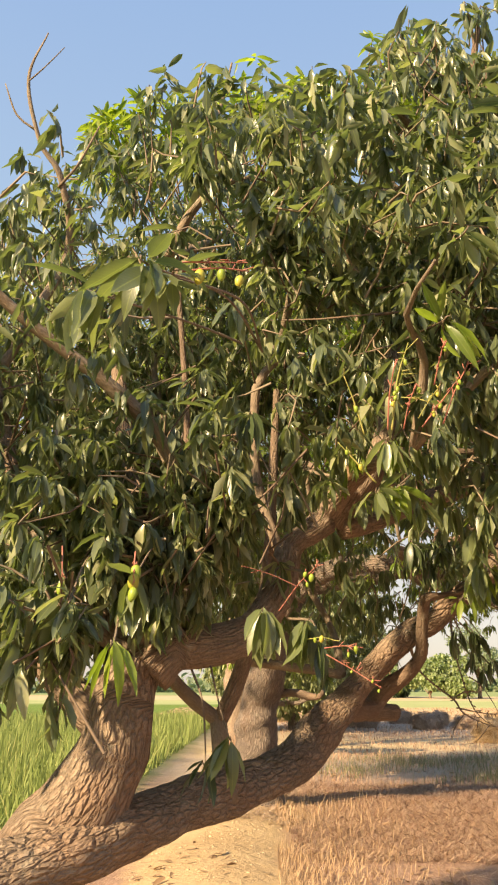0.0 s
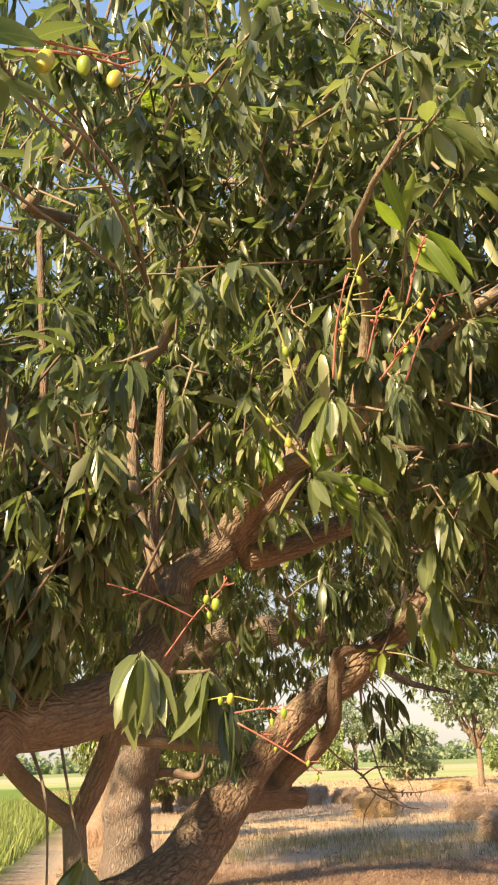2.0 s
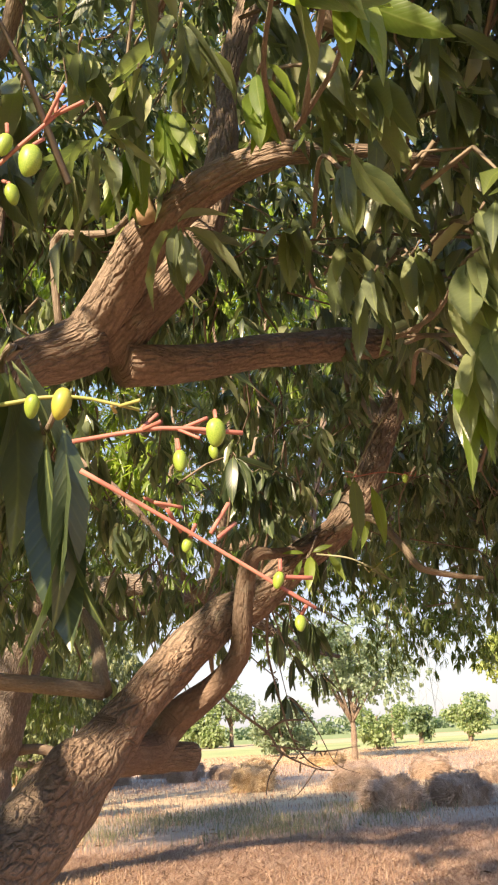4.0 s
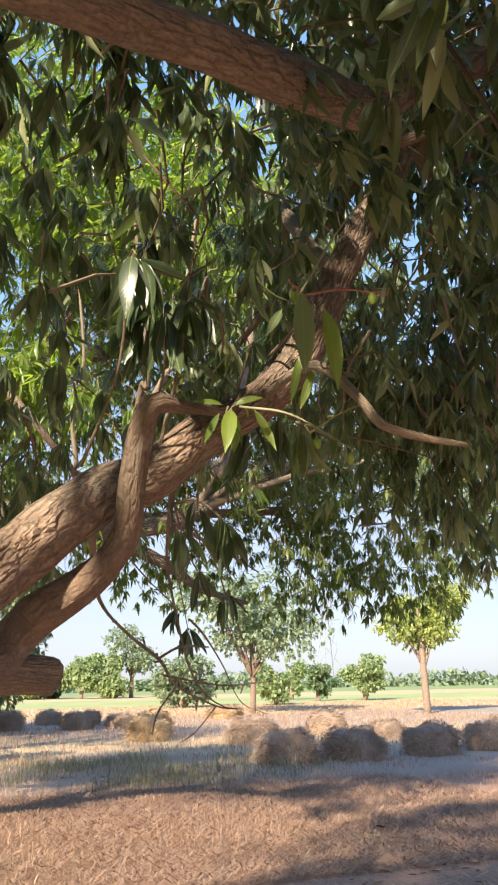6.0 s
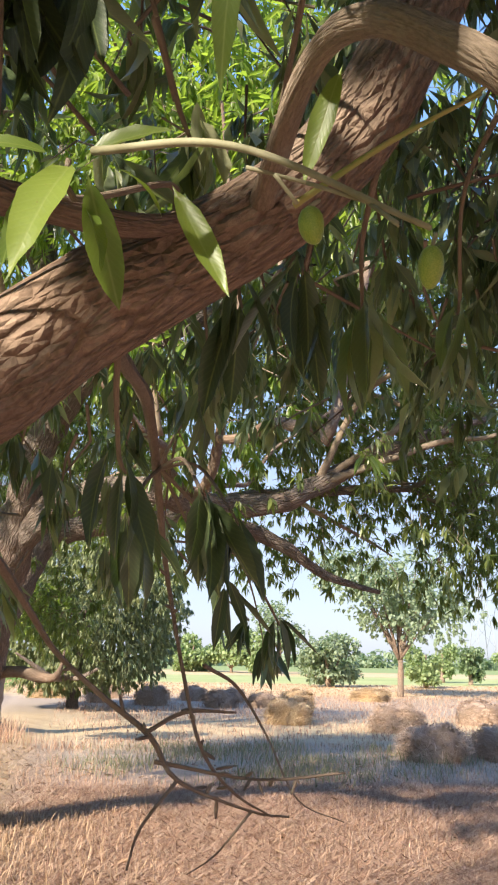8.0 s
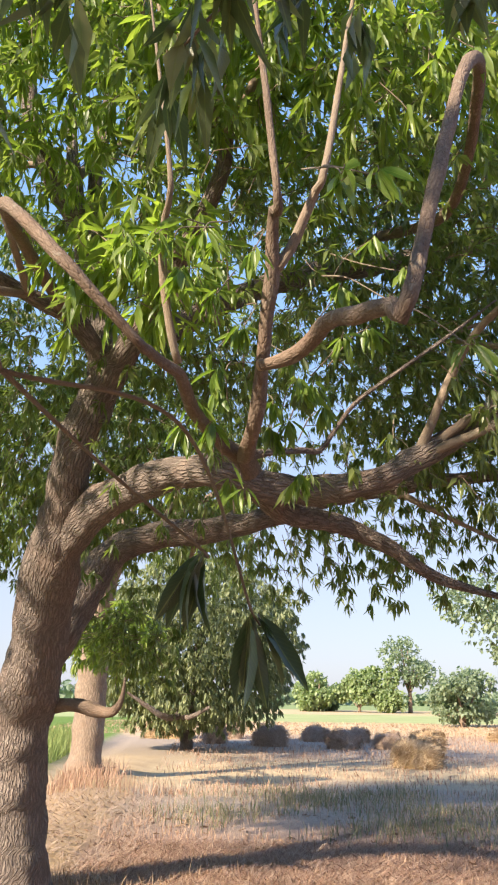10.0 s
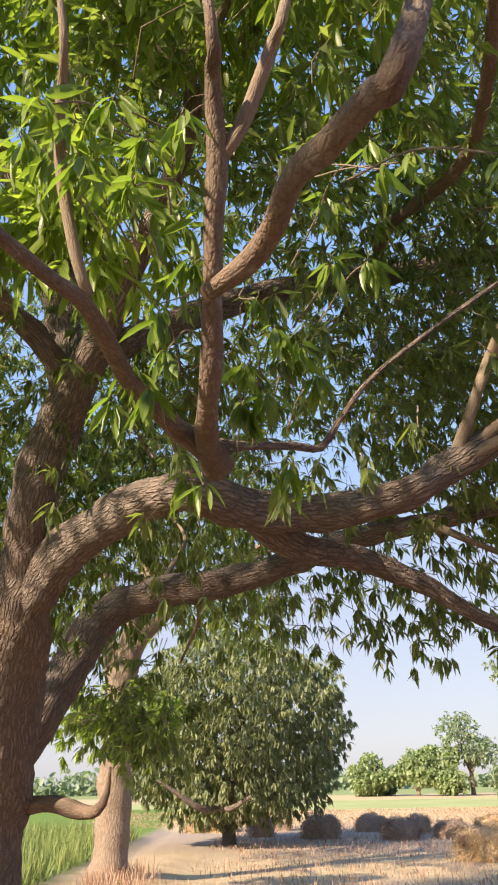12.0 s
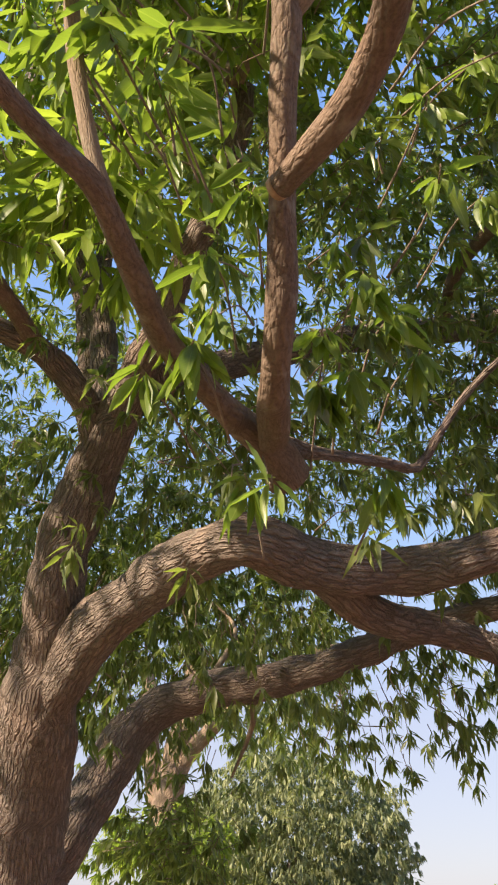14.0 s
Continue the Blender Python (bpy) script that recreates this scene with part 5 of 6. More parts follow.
def core_mesh(seed, material):
    V, F = [], []
    nu, nv = 22, 10
    for j in range(nv + 1):
        for i in range(nu):
            el, az = math.pi / 2 * j / nv, 2 * math.pi * i / nu
            d = Vector((math.cos(az) * math.cos(el), math.sin(az) * math.cos(el), math.sin(el)))
            k = 0.93 * (1 + 0.24 * noise.noise(d * 2.3 + Vector((seed, 0, 0)))) + 0.05 * noise.noise(d * 9)
            box = [math.copysign(abs(c) ** 0.62, c) for c in d]
            V.append((box[0] * 0.47 * k, box[1] * 0.42 * k, box[2] * 0.80 * k))
    for j in range(nv):
        for i in range(nu):
            a, b = j * nu + i, j * nu + (i + 1) % nu
            F.append((a, b, b + nu, a + nu))
    return mesh_from("heap", V, F, material)


HEAP_CORE = plain("matted_straw", (0.34, 0.24, 0.17), (0.54, 0.40, 0.30), 14, 0.9, 0.1, 0.8)
HEAP_GOLD = plain("matted_golden_straw", (0.32, 0.20, 0.095), (0.52, 0.36, 0.19), 14, 0.9, 0.1, 0.8)
SHEAVES = [(sheaf_mesh(k, STRAW_BROWN), core_mesh(k, HEAP_CORE)) for k in range(3)]
SHEAVES_GOLD = [(sheaf_mesh(k + 5, STRAW_GOLD), core_mesh(k + 5, HEAP_GOLD)) for k in range(2)]
HEAPS = [
    (0.2, 36.7, 1.9, 0.72, 1), (2.0, 33.4, 0.92, 0.78, 0), (2.7, 36.5, 0.8, 0.72, 0), (3.85, 32.0, 1.15, 0.8, 0), (5.8, 35.2, 0.95, 0.68, 0), (6.14, 30.9, 1.1, 0.66, 0), (7.2, 34.1, 0.85, 0.64, 0), (7.65, 31.0, 0.95, 0.62, 0),
    (6.85, 24.0, 1.3, 0.76, 1), (8.95, 21.6, 1.3, 0.76, 0), (7.47, 16.3, 1.27, 0.72, 0), (12.3, 23.9, 1.15, 0.72, 0), (8.9, 16.2, 1.2, 0.71, 0), (12.5, 20.8, 0.9, 0.6, 0), (10.8, 16.3, 1.12, 0.70, 0), (12.4, 16.5, 1.0, 0.68, 0), (14.6, 18.5, 1.1, 0.7, 0), (9.6, 33.5, 1.2, 0.6, 1), (13.5, 36.0, 1.6, 0.6, 1)]
for k, (x, y, w, h, gold) in enumerate(HEAPS):
    label = "loose golden heap of cut wheat on the stubble" if gold else "brown rounded heap of cut wheat on the stubble"
    heap = thing("straw_heap", label, "straw heap", (x, y, ground_height(x, y) - 0.01), "straw heaps in the field")
    for nm, me in zip(("straw", "core"), (SHEAVES_GOLD[k % 2] if gold else SHEAVES[k % 3])):
        ob = new(nm, me)
        ob.parent = heap
    heap.rotation_euler = (0, 0, k * 1.7)
    heap.scale = (w, w, h)


# ---- leaf sprays, flower stalks and fruit close to the walk ----
def leaf_meshes(material):
    kinds = []
    for c, f, w in ((0.10, 0.35, 0.006), (0.26, 0.5, 0.010), (0.42, 0.25, 0.004), (-0.06, 0.55, 0.008)):
        v, fa, uv = leaf_template(FINE, c, f, w)
        kinds.append(mesh_from("leaf", v, fa, material, uv))
    return kinds


BLADES = {m: leaf_meshes(m) for m in (LEAF_NEAR, LEAF_YOUNG, LEAF_DARK, LEAF)}


def fruit_mesh(material):
    """A young mango: egg shape with a slight beak, stalk end up, one long."""
    V, F, nu, nv = [], [], 14, 10
    for j in range(nv + 1):
        a = math.pi * j / nv
        for i in range(nu):
            b = 2 * math.pi * i / nu
            r = math.sin(a) * (0.34 + 0.05 * math.cos(a))
            V.append((r * math.cos(b) + 0.06 * math.sin(a * 0.9) ** 2 * (1 - math.cos(a)) * 0.5, r * 0.86 * math.sin(b), -0.5 + 0.5 * math.cos(a)))
    for j in range(nv):
        for i in range(nu):
            p, q = j * nu + i, j * nu + (i + 1) % nu
            F.append((p, p + nu, q + nu, q))
    return mesh_from("fruit", V, F, material)


FRUITS = {m: fruit_mesh(m) for m in (FRUIT, FRUIT_RIPE)}


def hang_fruit(parent, at, size, material=None, label=""):
    ob = new("fruit", FRUITS[material or FRUIT])
    ob.parent = parent
    ob.matrix_parent_inverse = parent.matrix_world.inverted()
    ob.matrix_basis = Matrix.LocRotScale(at, Euler((random.uniform(-0.3, 0.3), random.uniform(-0.3, 0.3), random.uniform(0, 6))), (size, size, size))
    return tagged(ob, label or "small unripe green mango")


def spray(parent, at, out, n, length, droop, material, seed, root=None, spread=(0.35, 0.9)):
    """A twig end with a whorl of single leaves."""
    rng = np.random.RandomState(seed)
    at, out = np.array(at, float), np.array(out, float)
    base, way, normal, L = whorls(at[None], out[None], rng, (n, n), length, droop, spread, 0.05)
    o = out / np.linalg.norm(out)
    far = np.array(root, float) if root is not None else at - o * 0.45 + np.array([0, 0, 0.06])
    mid = (at + far) / 2 + rng.normal(0, 0.12, 3) * np.linalg.norm(at - far) * 0.5 + np.array([0, 0, 0.02])
    twig = limb("twig", parent, [(*far, 0.0038), (*mid, 0.0029), (*(at - o * 0.03), 0.0023), (*at, 0.0018)], BARK_SMOOTH, seed=seed, step=0.02, sides=7, knots=0.4)
    for k in range(n):
        y = Vector(way[k])
        x = y.cross(Vector(normal[k])).normalized()
        z = x.cross(y)
        ob = new("leaf", BLADES[material][rng.randint(4)])
        ob.parent = twig
        broad = 1.35 if material == LEAF_NEAR else 1.15 if material == LEAF_DARK else 1.0
        m = Matrix((x, y, z)).transposed().to_4x4() @ Matrix.Diagonal((L[k] * rng.uniform(0.68, 1.0) * broad, L[k], L[k], 1))
        ob.matrix_basis = Matrix.Translation(base[k]) @ m
    return twig


def blade(twig, foot, tip, broad, material, k=0, facing=(-0.25, -0.9, 0.35)):
    """One leaf of a twig, from its stalk to its tip."""
    foot, tip = Vector(foot), Vector(tip)
    ln = (tip - foot).length
    y = (tip - foot) / ln
    x = y.cross(Vector(facing)).normalized()
    ob = new("leaf", BLADES[material][k % 4])
    ob.parent = twig
    ob.matrix_basis = Matrix.Translation(foot) @ Matrix((x, y, x.cross(y))).transposed().to_4x4() @ Matrix.Diagonal((ln * broad, ln, ln, 1))


def panicle(parent, start, end, material, seed, branchlets=4, fruit=(), r=0.0018):
    """A fruiting stalk with short side stalks; fruit: (share of the length, size, ripe)."""
    rng = np.random.RandomState(seed)
    a, b = np.array(start, float), np.array(end, float)
    ln = np.linalg.norm(b - a)
    mid = (a + b) / 2 + np.array([0, 0, 0.05 * ln]) + rng.normal(0, 0.02 * ln, 3)
    main = limb("stalk", parent, [(*a, r * 1.25), (*mid, r), (*b, r * 0.55)], material, "thin fruiting stalk", seed=seed, step=0.012, sides=6, knots=0.3)
    for k in range(branchlets):
        s = rng.uniform(0.25, 1.0)
        p = a + (b - a) * s + np.array([0, 0, 0.2 * ln * s * (1 - s)])
        d = unit((b - a) / ln + rng.normal(0, 0.8, 3)) * ln * rng.uniform(0.08, 0.2)
        limb("side_stalk", main, [(*p, r * 0.6), (*(p + d * 0.5), r * 0.45), (*(p + d), r * 0.3)], material, seed=seed + k, step=0.01, sides=5, knots=0.3)
    for s, size, ripe in fruit:
        p = a + (b - a) * s + np.array([0, 0, 0.2 * ln * s * (1 - s)]) + rng.normal(0, 0.006, 3)
        q = p + np.array([rng.normal(0, 0.004), rng.normal(0, 0.004), -0.007])
        limb("side_stalk", main, [(*p, r * 0.6), (*q, r * 0.5)], material, seed=seed + 50, step=0.01, sides=5)
        hang_fruit(main, q, size, FRUIT_RIPE if ripe else FRUIT)


F_OUT, R_OUT, L_OUT = (0, -1, 0.1), (0.8, -0.5, 0.1), (-0.7, -0.6, 0.1)
# first tree, outer side
spray(tree, (0.04, 0.46, 2.42), (-0.5, -0.8, 0.35), 15, (0.11, 0.15), (0.3, 1.2), LEAF_NEAR, 301, (0.27, 1.12, 2.5))
spray(tree, (-0.08, 0.52, 2.38), (-0.8, -0.5, 0.1), 9, (0.11, 0.15), (0.4, 1.3), LEAF_NEAR, 302, (0.22, 1.07, 2.5))
spray(tree, (0.12, 0.48, 2.40), (0.6, -0.7, 0.1), 5, (0.06, 0.09), (0.2, 0.9), LEAF_NEAR, 303, (0.27, 1.12, 2.5))
panicle(tree, (0.12, 0.47, 2.39), (0.25, 0.5, 2.405), STEM_PINK, 304, 6, ((0.3, 0.035, 1), (0.62, 0.026, 0), (0.95, 0.026, 1)))
panicle(tree, (0.12, 0.47, 2.41), (0.24, 0.51, 2.43), STEM_PINK, 305, 4)
spray(tree, (0.18, 1.37, 1.485), (0.1, -0.9, 0.3), 9, (0.10, 0.14), (0.7, 1.6), LEAF_NEAR, 306, (0.1, 1.6, 1.70))
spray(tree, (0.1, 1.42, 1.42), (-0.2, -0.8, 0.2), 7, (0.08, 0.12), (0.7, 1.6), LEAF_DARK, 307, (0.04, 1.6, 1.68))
spray(tree, (-0.05, 0.82, 1.71), (0, -0.8, 0.1), 5, (0.11, 0.14), (0.9, 1.8), LEAF_YOUNG, 308, (-0.03, 1.37, 1.95))
spray(tree, (-0.03, 0.92, 1.86), F_OUT, 9, (0.10, 0.14), (0.6, 1.5), LEAF_NEAR, 309, (-0.06, 1.47, 2.0))
spray(tree, (-0.2, 0.92, 1.80), L_OUT, 8, (0.10, 0.15), (0.8, 1.8), LEAF_NEAR, 310, (-0.13, 1.47, 2.05))
spray(tree, (0.27, 1.1, 1.80), F_OUT, 16, (0.10, 0.14), (0.7, 1.6), LEAF_NEAR, 311, (0.27, 1.47, 1.80))
panicle(tree, (-0.03, 0.96, 1.92), (-0.02, 0.9, 1.84), STEM_PINK, 312, 4, ((0.4, 0.036, 0), (0.8, 0.04, 1), (1.0, 0.034, 0)))
panicle(tree, (-0.2, 0.94, 1.93), (-0.18, 0.88, 1.85), STEM_PINK, 313, 3, ((0.9, 0.03, 0),))
panicle(tree, (0.31, 1.11, 1.795), (0.41, 1.06, 1.905), STEM_PINK, 314, 3, ((0.55, 0.014, 0), (0.7, 0.015, 0), (0.8, 0.021, 0)), 0.0012)
panicle(tree, (0.36, 1.08, 1.85), (0.24, 1.02, 1.89), STEM_PINK, 315, 2, (), 0.0013)
spray(tree, (0.385, 1.12, 1.775), (0.2, -0.8, 0.0), 13, (0.10, 0.14), (1.0, 2.0), LEAF_NEAR, 316, (0.34, 1.42, 1.80))
spray(tree, (0.41, 1.105, 1.725), (0.1, -0.8, 0.0), 6, (0.10, 0.135), (1.2, 2.4), LEAF_DARK, 345, (0.37, 1.4, 1.80), (0.2, 0.5))
panicle(tree, (0.42, 1.095, 1.705), (0.511, 1.07, 1.705), STEM_PINK, 317, 5, ((0.7, 0.013, 0), (0.9, 0.016, 0), (0.75, 0.009, 0)), 0.0011)
panicle(tree, (0.425, 1.1, 1.69), (0.555, 1.095, 1.612), STEM_PINK, 318, 6, ((0.45, 0.009, 0), (0.85, 0.010, 0), (0.98, 0.010, 0)), 0.0013)
panicle(tree, (0.375, 1.1, 1.725), (0.455, 1.08, 1.72), STEM_GREEN, 319, 2, (), 0.0011)
hang_fruit(tree, (0.415, 1.09, 1.735), 0.019, FRUIT_RIPE)
hang_fruit(tree, (0.398, 1.09, 1.73), 0.014)
spray(tree, (0.92, 1.4, 1.945), (0.1, -0.6, 0.2), 10, (0.09, 0.125), (0.7, 1.6), LEAF_NEAR, 320, (0.97, 1.7, 2.12))
panicle(tree, (0.92, 1.42, 1.98), (0.96, 1.36, 2.06), STEM_GREEN, 321, 5, ((0.9, 0.02, 0),))
spray(tree, (0.88, 1.34, 1.95), (0.1, -0.7, 0.1), 9, (0.09, 0.12), (0.8, 1.8), LEAF_NEAR, 322, (0.94, 1.68, 2.12))
spray(tree, (0.94, 1.22, 2.16), (0.3, -0.7, 0.1), 12, (0.09, 0.125), (0.6, 1.6), LEAF_NEAR, 323, (1, 1.72, 2.15))
panicle(tree, (0.96, 1.2, 2.15), (1.05, 1.16, 2.19), STEM_PINK, 324, 2, (), 0.004)
spray(tree, (1, 1.17, 2.46), (0.3, -0.7, 0.2), 8, (0.09, 0.13), (0.5, 1.5), LEAF_NEAR, 325, (1.07, 1.72, 2.5))
spray(tree, (0.575, 0.92, 2.19), (0.0, -0.9, 0.1), 8, (0.08, 0.115), (0.6, 1.6), LEAF_NEAR, 326, (0.67, 1.32, 2.17))
spray(tree, (0.56, 1.07, 2.10), (-0.1, -0.8, 0.3), 11, (0.085, 0.12), (0.4, 1.3), LEAF_NEAR, 327, (0.66, 1.36, 2.18))
spray(tree, (0.64, 1.1, 2.12), (0.5, -0.6, 0.2), 8, (0.085, 0.125), (0.5, 1.5), LEAF_YOUNG, 328, (0.67, 1.34, 2.18))
panicle(tree, (0.56, 1.06, 2.11), (0.463, 1.04, 2.213), STEM_GREEN, 329, 3, ((0.45, 0.020, 1), (0.8, 0.015, 0)), 0.0022)
panicle(tree, (0.58, 0.9, 2.20), (0.62, 0.84, 2.40), STEM_GREEN, 330, 8, ((0.35, 0.015, 0), (0.5, 0.017, 0), (0.8, 0.016, 0)), 0.0024)
panicle(tree, (0.57, 0.9, 2.20), (0.58, 0.82, 2.33), STEM_PINK, 331, 6, ((0.4, 0.014, 1), (0.7, 0.014, 0)))
panicle(tree, (0.52, 0.94, 2.20), (0.47, 0.9, 2.34), STEM_GREEN, 332, 3, ((0.5, 0.018, 0),))
panicle(tree, (0.66, 0.94, 2.22), (0.74, 0.88, 2.32), STEM_PINK, 333, 6, ((0.5, 0.015, 0), (0.9, 0.014, 0)))
panicle(tree, (0.72, 0.98, 2.24), (0.78, 0.92, 2.38), STEM_PINK, 334, 6, ((0.6, 0.015, 0), (0.95, 0.014, 1)))
spray(tree, (0.78, 0.82, 2.70), (0.3, -0.8, 0.3), 9, (0.10, 0.14), (0.5, 1.4), LEAF_NEAR, 335, (0.82, 1.32, 2.75))
spray(tree, (0.72, 0.82, 2.46), (0.4, -0.7, 0.2), 8, (0.10, 0.14), (0.3, 1.2), LEAF_YOUNG, 336, (0.77, 1.22, 2.4))
spray(tree, (0.88, 1.34, 2.05), (0.2, -0.8, 0.1), 9, (0.10, 0.14), (0.8, 1.8), LEAF_NEAR, 337, (0.94, 1.7, 2.12))
spray(tree, (0.42, 1.02, 2.88), F_OUT, 9, (0.09, 0.13), (0.5, 1.5), LEAF_NEAR, 338, (0.42, 1.57, 3.0))
spray(tree, (0.24, 1.04, 2.30), F_OUT, 9, (0.09, 0.13), (0.5, 1.5), LEAF_DARK, 339, (0.24, 1.62, 2.4))
spray(tree, (0.2, 1.02, 2.62), F_OUT, 8, (0.09, 0.13), (0.6, 1.5), LEAF_NEAR, 340, (0.24, 1.62, 2.6))
dry = part("leaf", mesh_from("leaf", *[np.array(a) for a in (leaf_template(FINE, 0.3, 0.8)[0] * 0.085 @ np.array([[1, 0, 0], [0, 0.1, -1], [0, 1, 0.1]]) + np.array([0.47, 1.12, 3.10]), leaf_template(FINE, 0.3, 0.8)[1])], ORANGE), tree, "withered orange leaf")
for k, (foot, tip) in enumerate((((0.58, 0.742, 2.151), (0.603, 0.683, 2.235)), ((0.611, 0.729, 2.172), (0.65, 0.68, 2.226)), ((0.659, 0.772, 2.265), (0.676, 0.716, 2.347)), ((0.579, 0.745, 2.226), (0.637, 0.723, 2.206)))):
    panicle(tree, foot, tip, STEM_GREEN if k % 2 else STEM_PINK, 520 + k * 9, 10, ((0.95, 0.015, k % 2),), 0.0012)
# first tree, under the limbs
low_twig = spray(tree, (1.11, 2.605, 1.978), (-0.1, -0.7, 0.3), 1, (0.06, 0.07), (0.6, 1.5), LEAF_YOUNG, 350, (1.2, 2.82, 2.08))
for k, (foot, tip, broad) in enumerate((((1.122, 2.606, 1.971), (1.150, 2.672, 1.903), 1.0), ((1.114, 2.600, 1.972), (1.082, 2.540, 1.888), 1.1), ((1.140, 2.62, 1.985), (1.183, 2.655, 2.000), 0.8), ((1.180, 2.650, 1.998), (1.222, 2.641, 1.908), 0.8), ((1.092, 2.600, 1.963), (1.068, 2.630, 1.908), 0.9), ((1.120, 2.604, 1.980), (1.165, 2.575, 2.000), 1.2), ((1.100, 2.604, 1.978), (1.045, 2.585, 1.985), 0.9))):
    blade(low_twig, foot, tip, broad, LEAF_YOUNG, k)
panicle(tree, (1.125, 2.585, 1.972), (1.288, 2.462, 1.872), STEM_GREY, 351, 4, ((0.74, 0.021, 0), (0.98, 0.021, 0)), 0.0022)
panicle(tree, (1.236, 2.521, 1.912), (1.328, 2.478, 1.967), STEM_GREEN, 352, 1)
high_twig = spray(tree, (1.185, 2.40, 2.125), (0.2, -0.6, 0.1), 1, (0.11, 0.13), (1.6, 2.2), LEAF_NEAR, 353, (1.3, 2.83, 2.2))
for k, (foot, tip, broad, kind_of) in enumerate((((1.155, 2.370, 2.116), (1.135, 2.321, 1.95), 0.85, LEAF_NEAR), ((1.207, 2.389, 2.102), (1.225, 2.363, 1.957), 0.85, LEAF_YOUNG), ((1.192, 2.46, 2.035), (1.179, 2.467, 1.956), 0.8, LEAF_YOUNG), ((1.142, 2.420, 2.101), (1.110, 2.420, 2.041), 1.0, LEAF_NEAR), ((1.291, 2.597, 2.077), (1.266, 2.616, 1.994), 0.85, LEAF_YOUNG))):
    blade(high_twig, foot, tip, broad, kind_of, k)
panicle(tree, (1.175, 2.42, 2.13), (1.284, 2.32, 2.32), STEM_GREY, 354, 5)
panicle(tree, (1.175, 2.42, 2.13), (1.293, 2.32, 2.105), STEM_PINK, 355, 3, ((0.8, 0.025, 0),))
panicle(tree, (1.20, 2.44, 2.14), (1.14, 2.38, 2.13), STEM_PINK, 356, 2, ((0.9, 0.022, 0),))
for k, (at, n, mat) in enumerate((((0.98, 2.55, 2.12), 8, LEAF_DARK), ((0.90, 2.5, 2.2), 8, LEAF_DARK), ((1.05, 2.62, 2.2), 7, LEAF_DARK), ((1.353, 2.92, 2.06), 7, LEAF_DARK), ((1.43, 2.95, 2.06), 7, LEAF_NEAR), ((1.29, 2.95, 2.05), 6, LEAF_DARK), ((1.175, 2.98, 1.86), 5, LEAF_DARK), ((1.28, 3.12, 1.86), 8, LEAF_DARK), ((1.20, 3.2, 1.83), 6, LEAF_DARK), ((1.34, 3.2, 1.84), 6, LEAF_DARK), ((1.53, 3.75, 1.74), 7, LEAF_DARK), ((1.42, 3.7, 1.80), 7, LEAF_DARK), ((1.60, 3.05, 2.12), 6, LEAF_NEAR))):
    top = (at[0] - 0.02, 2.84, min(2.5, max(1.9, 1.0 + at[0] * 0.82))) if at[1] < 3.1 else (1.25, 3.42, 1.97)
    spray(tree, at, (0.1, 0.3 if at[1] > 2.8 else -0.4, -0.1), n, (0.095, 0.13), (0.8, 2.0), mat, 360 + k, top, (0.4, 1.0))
limb("twig", tree, [(1.5, 4.1, 2.5, 0.006), (1.34, 4.42, 2.22, 0.005), (1.38, 4.58, 2.02, 0.004)], BARK_SMOOTH, seed=382, sides=7)
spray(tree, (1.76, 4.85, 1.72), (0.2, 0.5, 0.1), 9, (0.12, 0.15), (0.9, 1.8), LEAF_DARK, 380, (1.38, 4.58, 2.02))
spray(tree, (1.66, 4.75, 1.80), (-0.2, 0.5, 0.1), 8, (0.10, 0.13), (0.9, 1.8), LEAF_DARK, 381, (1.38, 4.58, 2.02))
limb("branch", tree, [(1.88, 2.8, 3.35, 0.02), (1.8, 3.4, 3.0, 0.015), (1.5, 4.1, 2.5, 0.009)], BARK_SMOOTH, seed=382)
# second tree, near side
for k, (at, n, L, mat) in enumerate((((2.04, 5.5, 3.08), 7, (0.13, 0.18), LEAF_YOUNG), ((2.15, 5.55, 3.12), 6, (0.13, 0.18), LEAF_YOUNG), ((2.49, 5.8, 2.68), 6, (0.13, 0.18), LEAF_YOUNG), ((1.69, 7.05, 2.98), 12, (0.11, 0.16), LEAF_YOUNG), ((1.81, 6.9, 3.25), 5, (0.1, 0.14), LEAF_YOUNG), ((1.66, 7.0, 3.15), 5, (0.1, 0.14), LEAF_YOUNG), ((1.83, 7.1, 2.52), 5, (0.10, 0.14), LEAF_YOUNG), ((2.02, 7.0, 3.17), 9, (0.1, 0.15), LEAF_YOUNG), ((2.10, 7.2, 3.05), 9, (0.1, 0.15), LEAF_NEAR), ((1.96, 7.2, 2.85), 8, (0.1, 0.14), LEAF_NEAR),
                                      ((1.68, 6.4, 3.15), 11, (0.12, 0.17), LEAF_YOUNG), ((1.82, 6.3, 3.29), 10, (0.12, 0.17), LEAF_YOUNG), ((1.50, 6.4, 3.40), 11, (0.12, 0.17), LEAF_YOUNG), ((1.43, 6.3, 3.35), 10, (0.12, 0.17), LEAF_YOUNG), ((1.62, 6.35, 3.4), 11, (0.12, 0.17), LEAF_YOUNG), ((2.5, 6.6, 3.4), 8, (0.1, 0.15), LEAF_YOUNG), ((2.35, 6.3, 3.1), 7, (0.1, 0.14), LEAF_YOUNG))):
    spray(tree_b, at, (0.1, -0.5, 0.2), n, L, (0.5, 1.8), mat, 400 + k, (at[0] * 0.6 + 0.75, at[1] + 0.5, at[2] + 0.35))

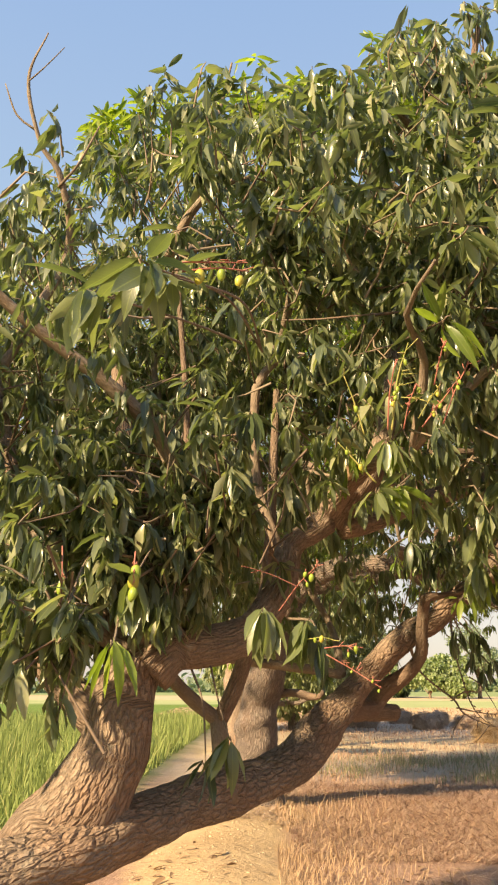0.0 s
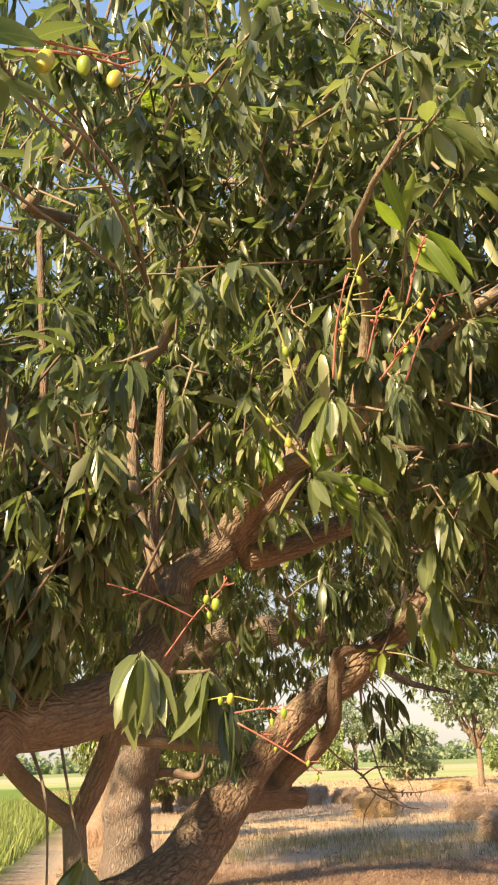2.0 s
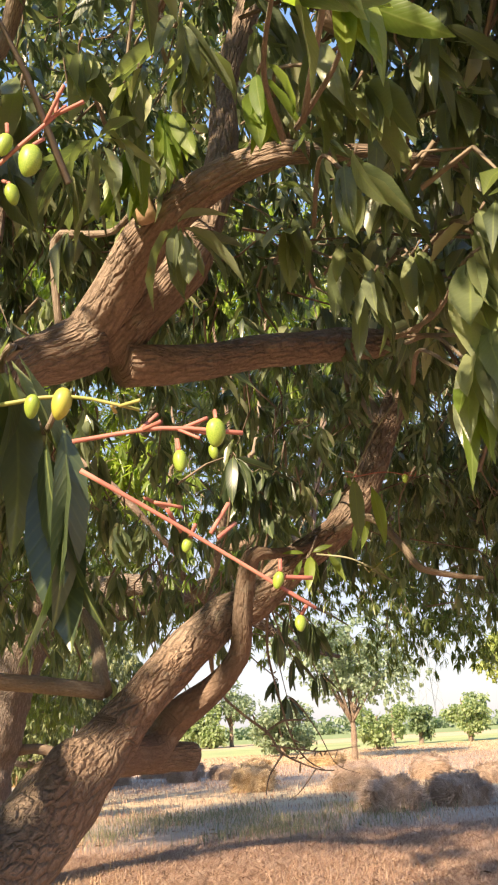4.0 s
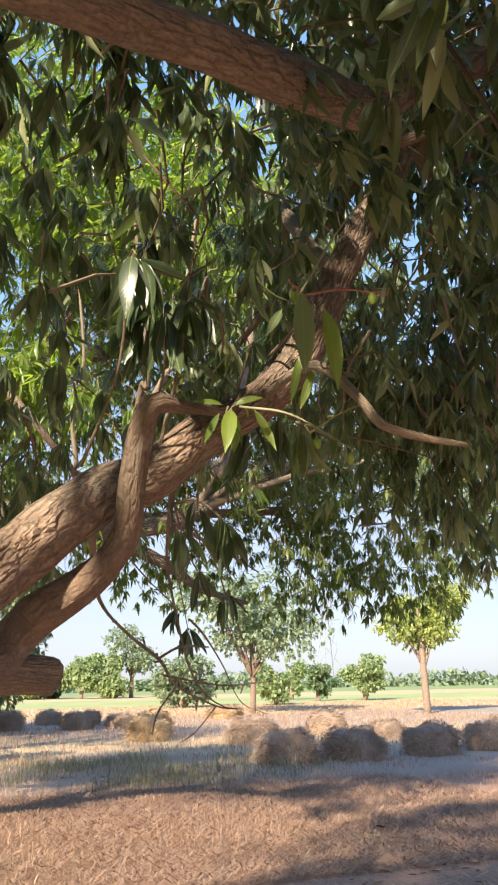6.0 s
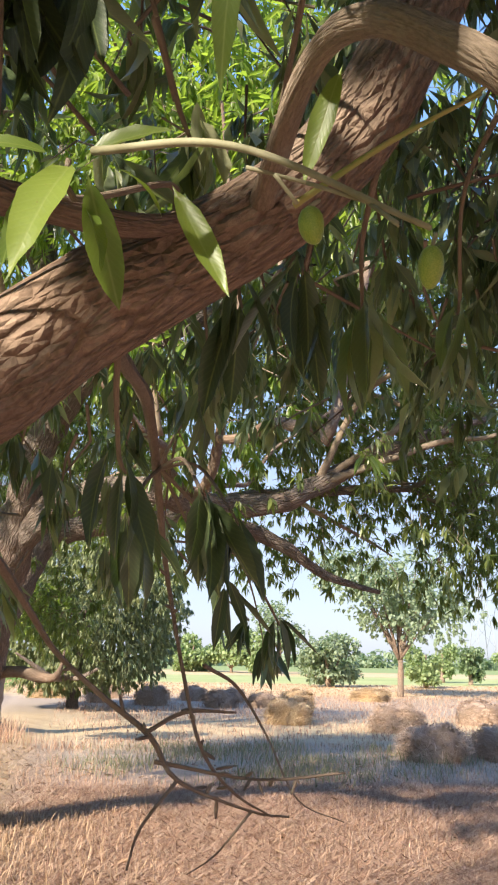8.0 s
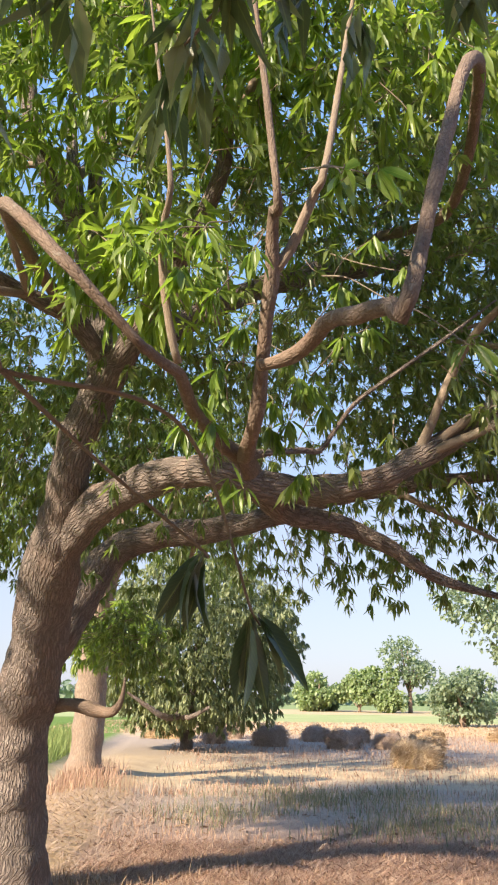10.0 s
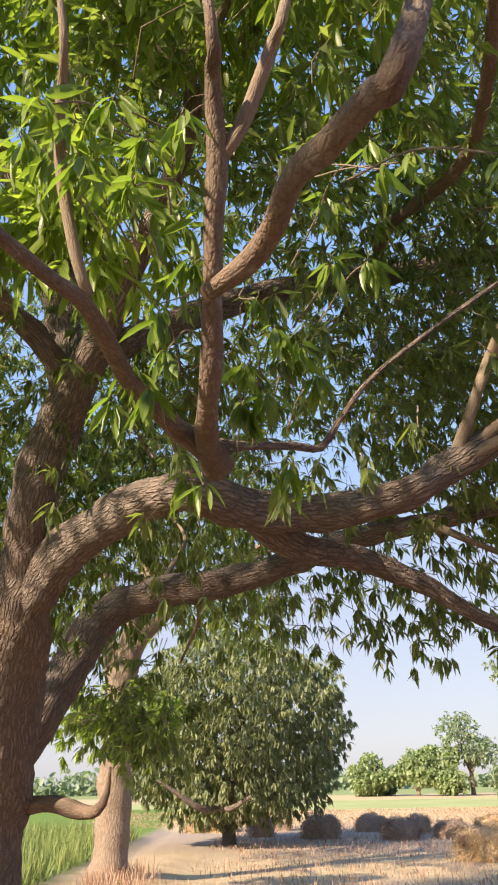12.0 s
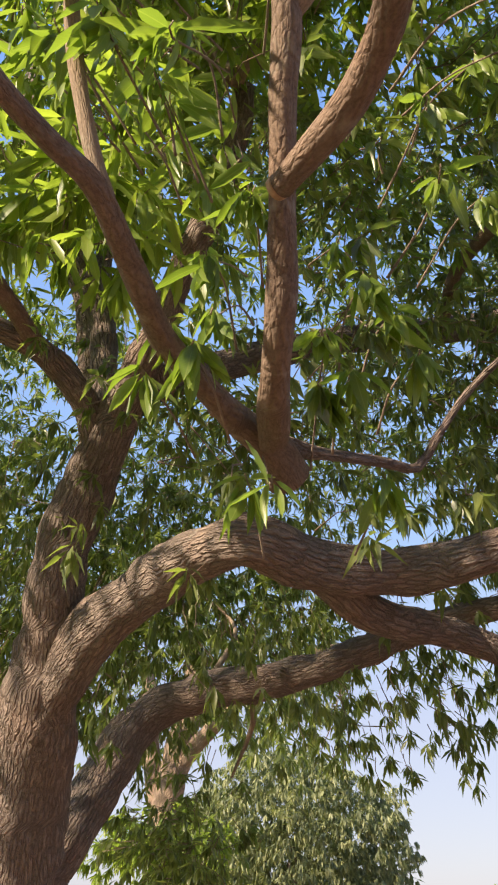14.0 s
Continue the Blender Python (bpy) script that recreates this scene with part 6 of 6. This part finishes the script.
# leaves lit by the sun among the inner limbs
for k, at in enumerate(((0.44, 1.45, 2.38), (0.37, 1.49, 2.34), (0.51, 1.52, 2.30), (0.55, 1.37, 2.37), (0.71, 1.34, 2.32), (0.76, 1.34, 2.28), (0.66, 1.4, 2.34), (0.89, 1.36, 2.41), (0.72, 1.3, 2.13), (0.91, 1.36, 2.13), (0.89, 1.38, 1.93), (0.87, 1.57, 2.17), (0.77, 1.62, 2.28), (0.84, 1.61, 2.23), (0.56, 1.53, 2.36), (0.95, 1.42, 2.37), (0.95, 1.58, 2.23))):
    spray(tree, at, (0.05, -0.5, 0.15), 7 + k % 4, (0.09, 0.13), (0.8, 2.0), (LEAF_NEAR, LEAF_NEAR, LEAF_YOUNG, LEAF)[k % 4], 420 + k, (at[0] + 0.06, at[1] + 0.28, at[2] + 0.10), (0.25, 0.7))
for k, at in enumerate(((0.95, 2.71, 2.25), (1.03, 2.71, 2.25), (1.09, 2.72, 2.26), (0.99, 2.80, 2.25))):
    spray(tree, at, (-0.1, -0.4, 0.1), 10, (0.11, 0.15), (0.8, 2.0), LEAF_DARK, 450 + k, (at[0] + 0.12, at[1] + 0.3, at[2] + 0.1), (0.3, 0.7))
# young yellow-green leaves on the second tree's near branches
for k, at in enumerate(((1.59, 7.00, 2.90), (1.53, 7.00, 2.78), (1.67, 6.90, 2.76), (1.79, 6.90, 3.25), (1.69, 6.90, 3.04), (1.97, 7.10, 2.96), (2.04, 7.20, 2.89), (1.95, 7.20, 2.84), (2.24, 7.30, 3.01), (2.16, 7.20, 3.09), (2.25, 6.80, 3.17), (2.25, 6.80, 3.42), (1.76, 7.20, 2.58), (2.12, 7.40, 2.67), (2.07, 7.00, 3.03), (1.39, 6.50, 3.36), (1.31, 6.50, 3.42), (1.53, 6.50, 3.31), (1.59, 6.60, 3.33), (1.67, 6.60, 3.50), (1.62, 6.70, 3.37), (1.52, 6.40, 3.24), (1.35, 6.70, 3.49), (1.25, 6.70, 3.59), (1.48, 6.80, 3.48), (2.43, 6.90, 3.75), (2.41, 7.00, 3.31))):
    spray(tree_b, at, (0.1 * (k % 3 - 1), -0.4, 0.2), 10 + k % 5, (0.11, 0.17), (0.7, 2.0), LEAF_YOUNG, 470 + k, (at[0] * 0.7 + 0.56, at[1] + 0.25, at[2] - 0.12), (0.35, 0.9))
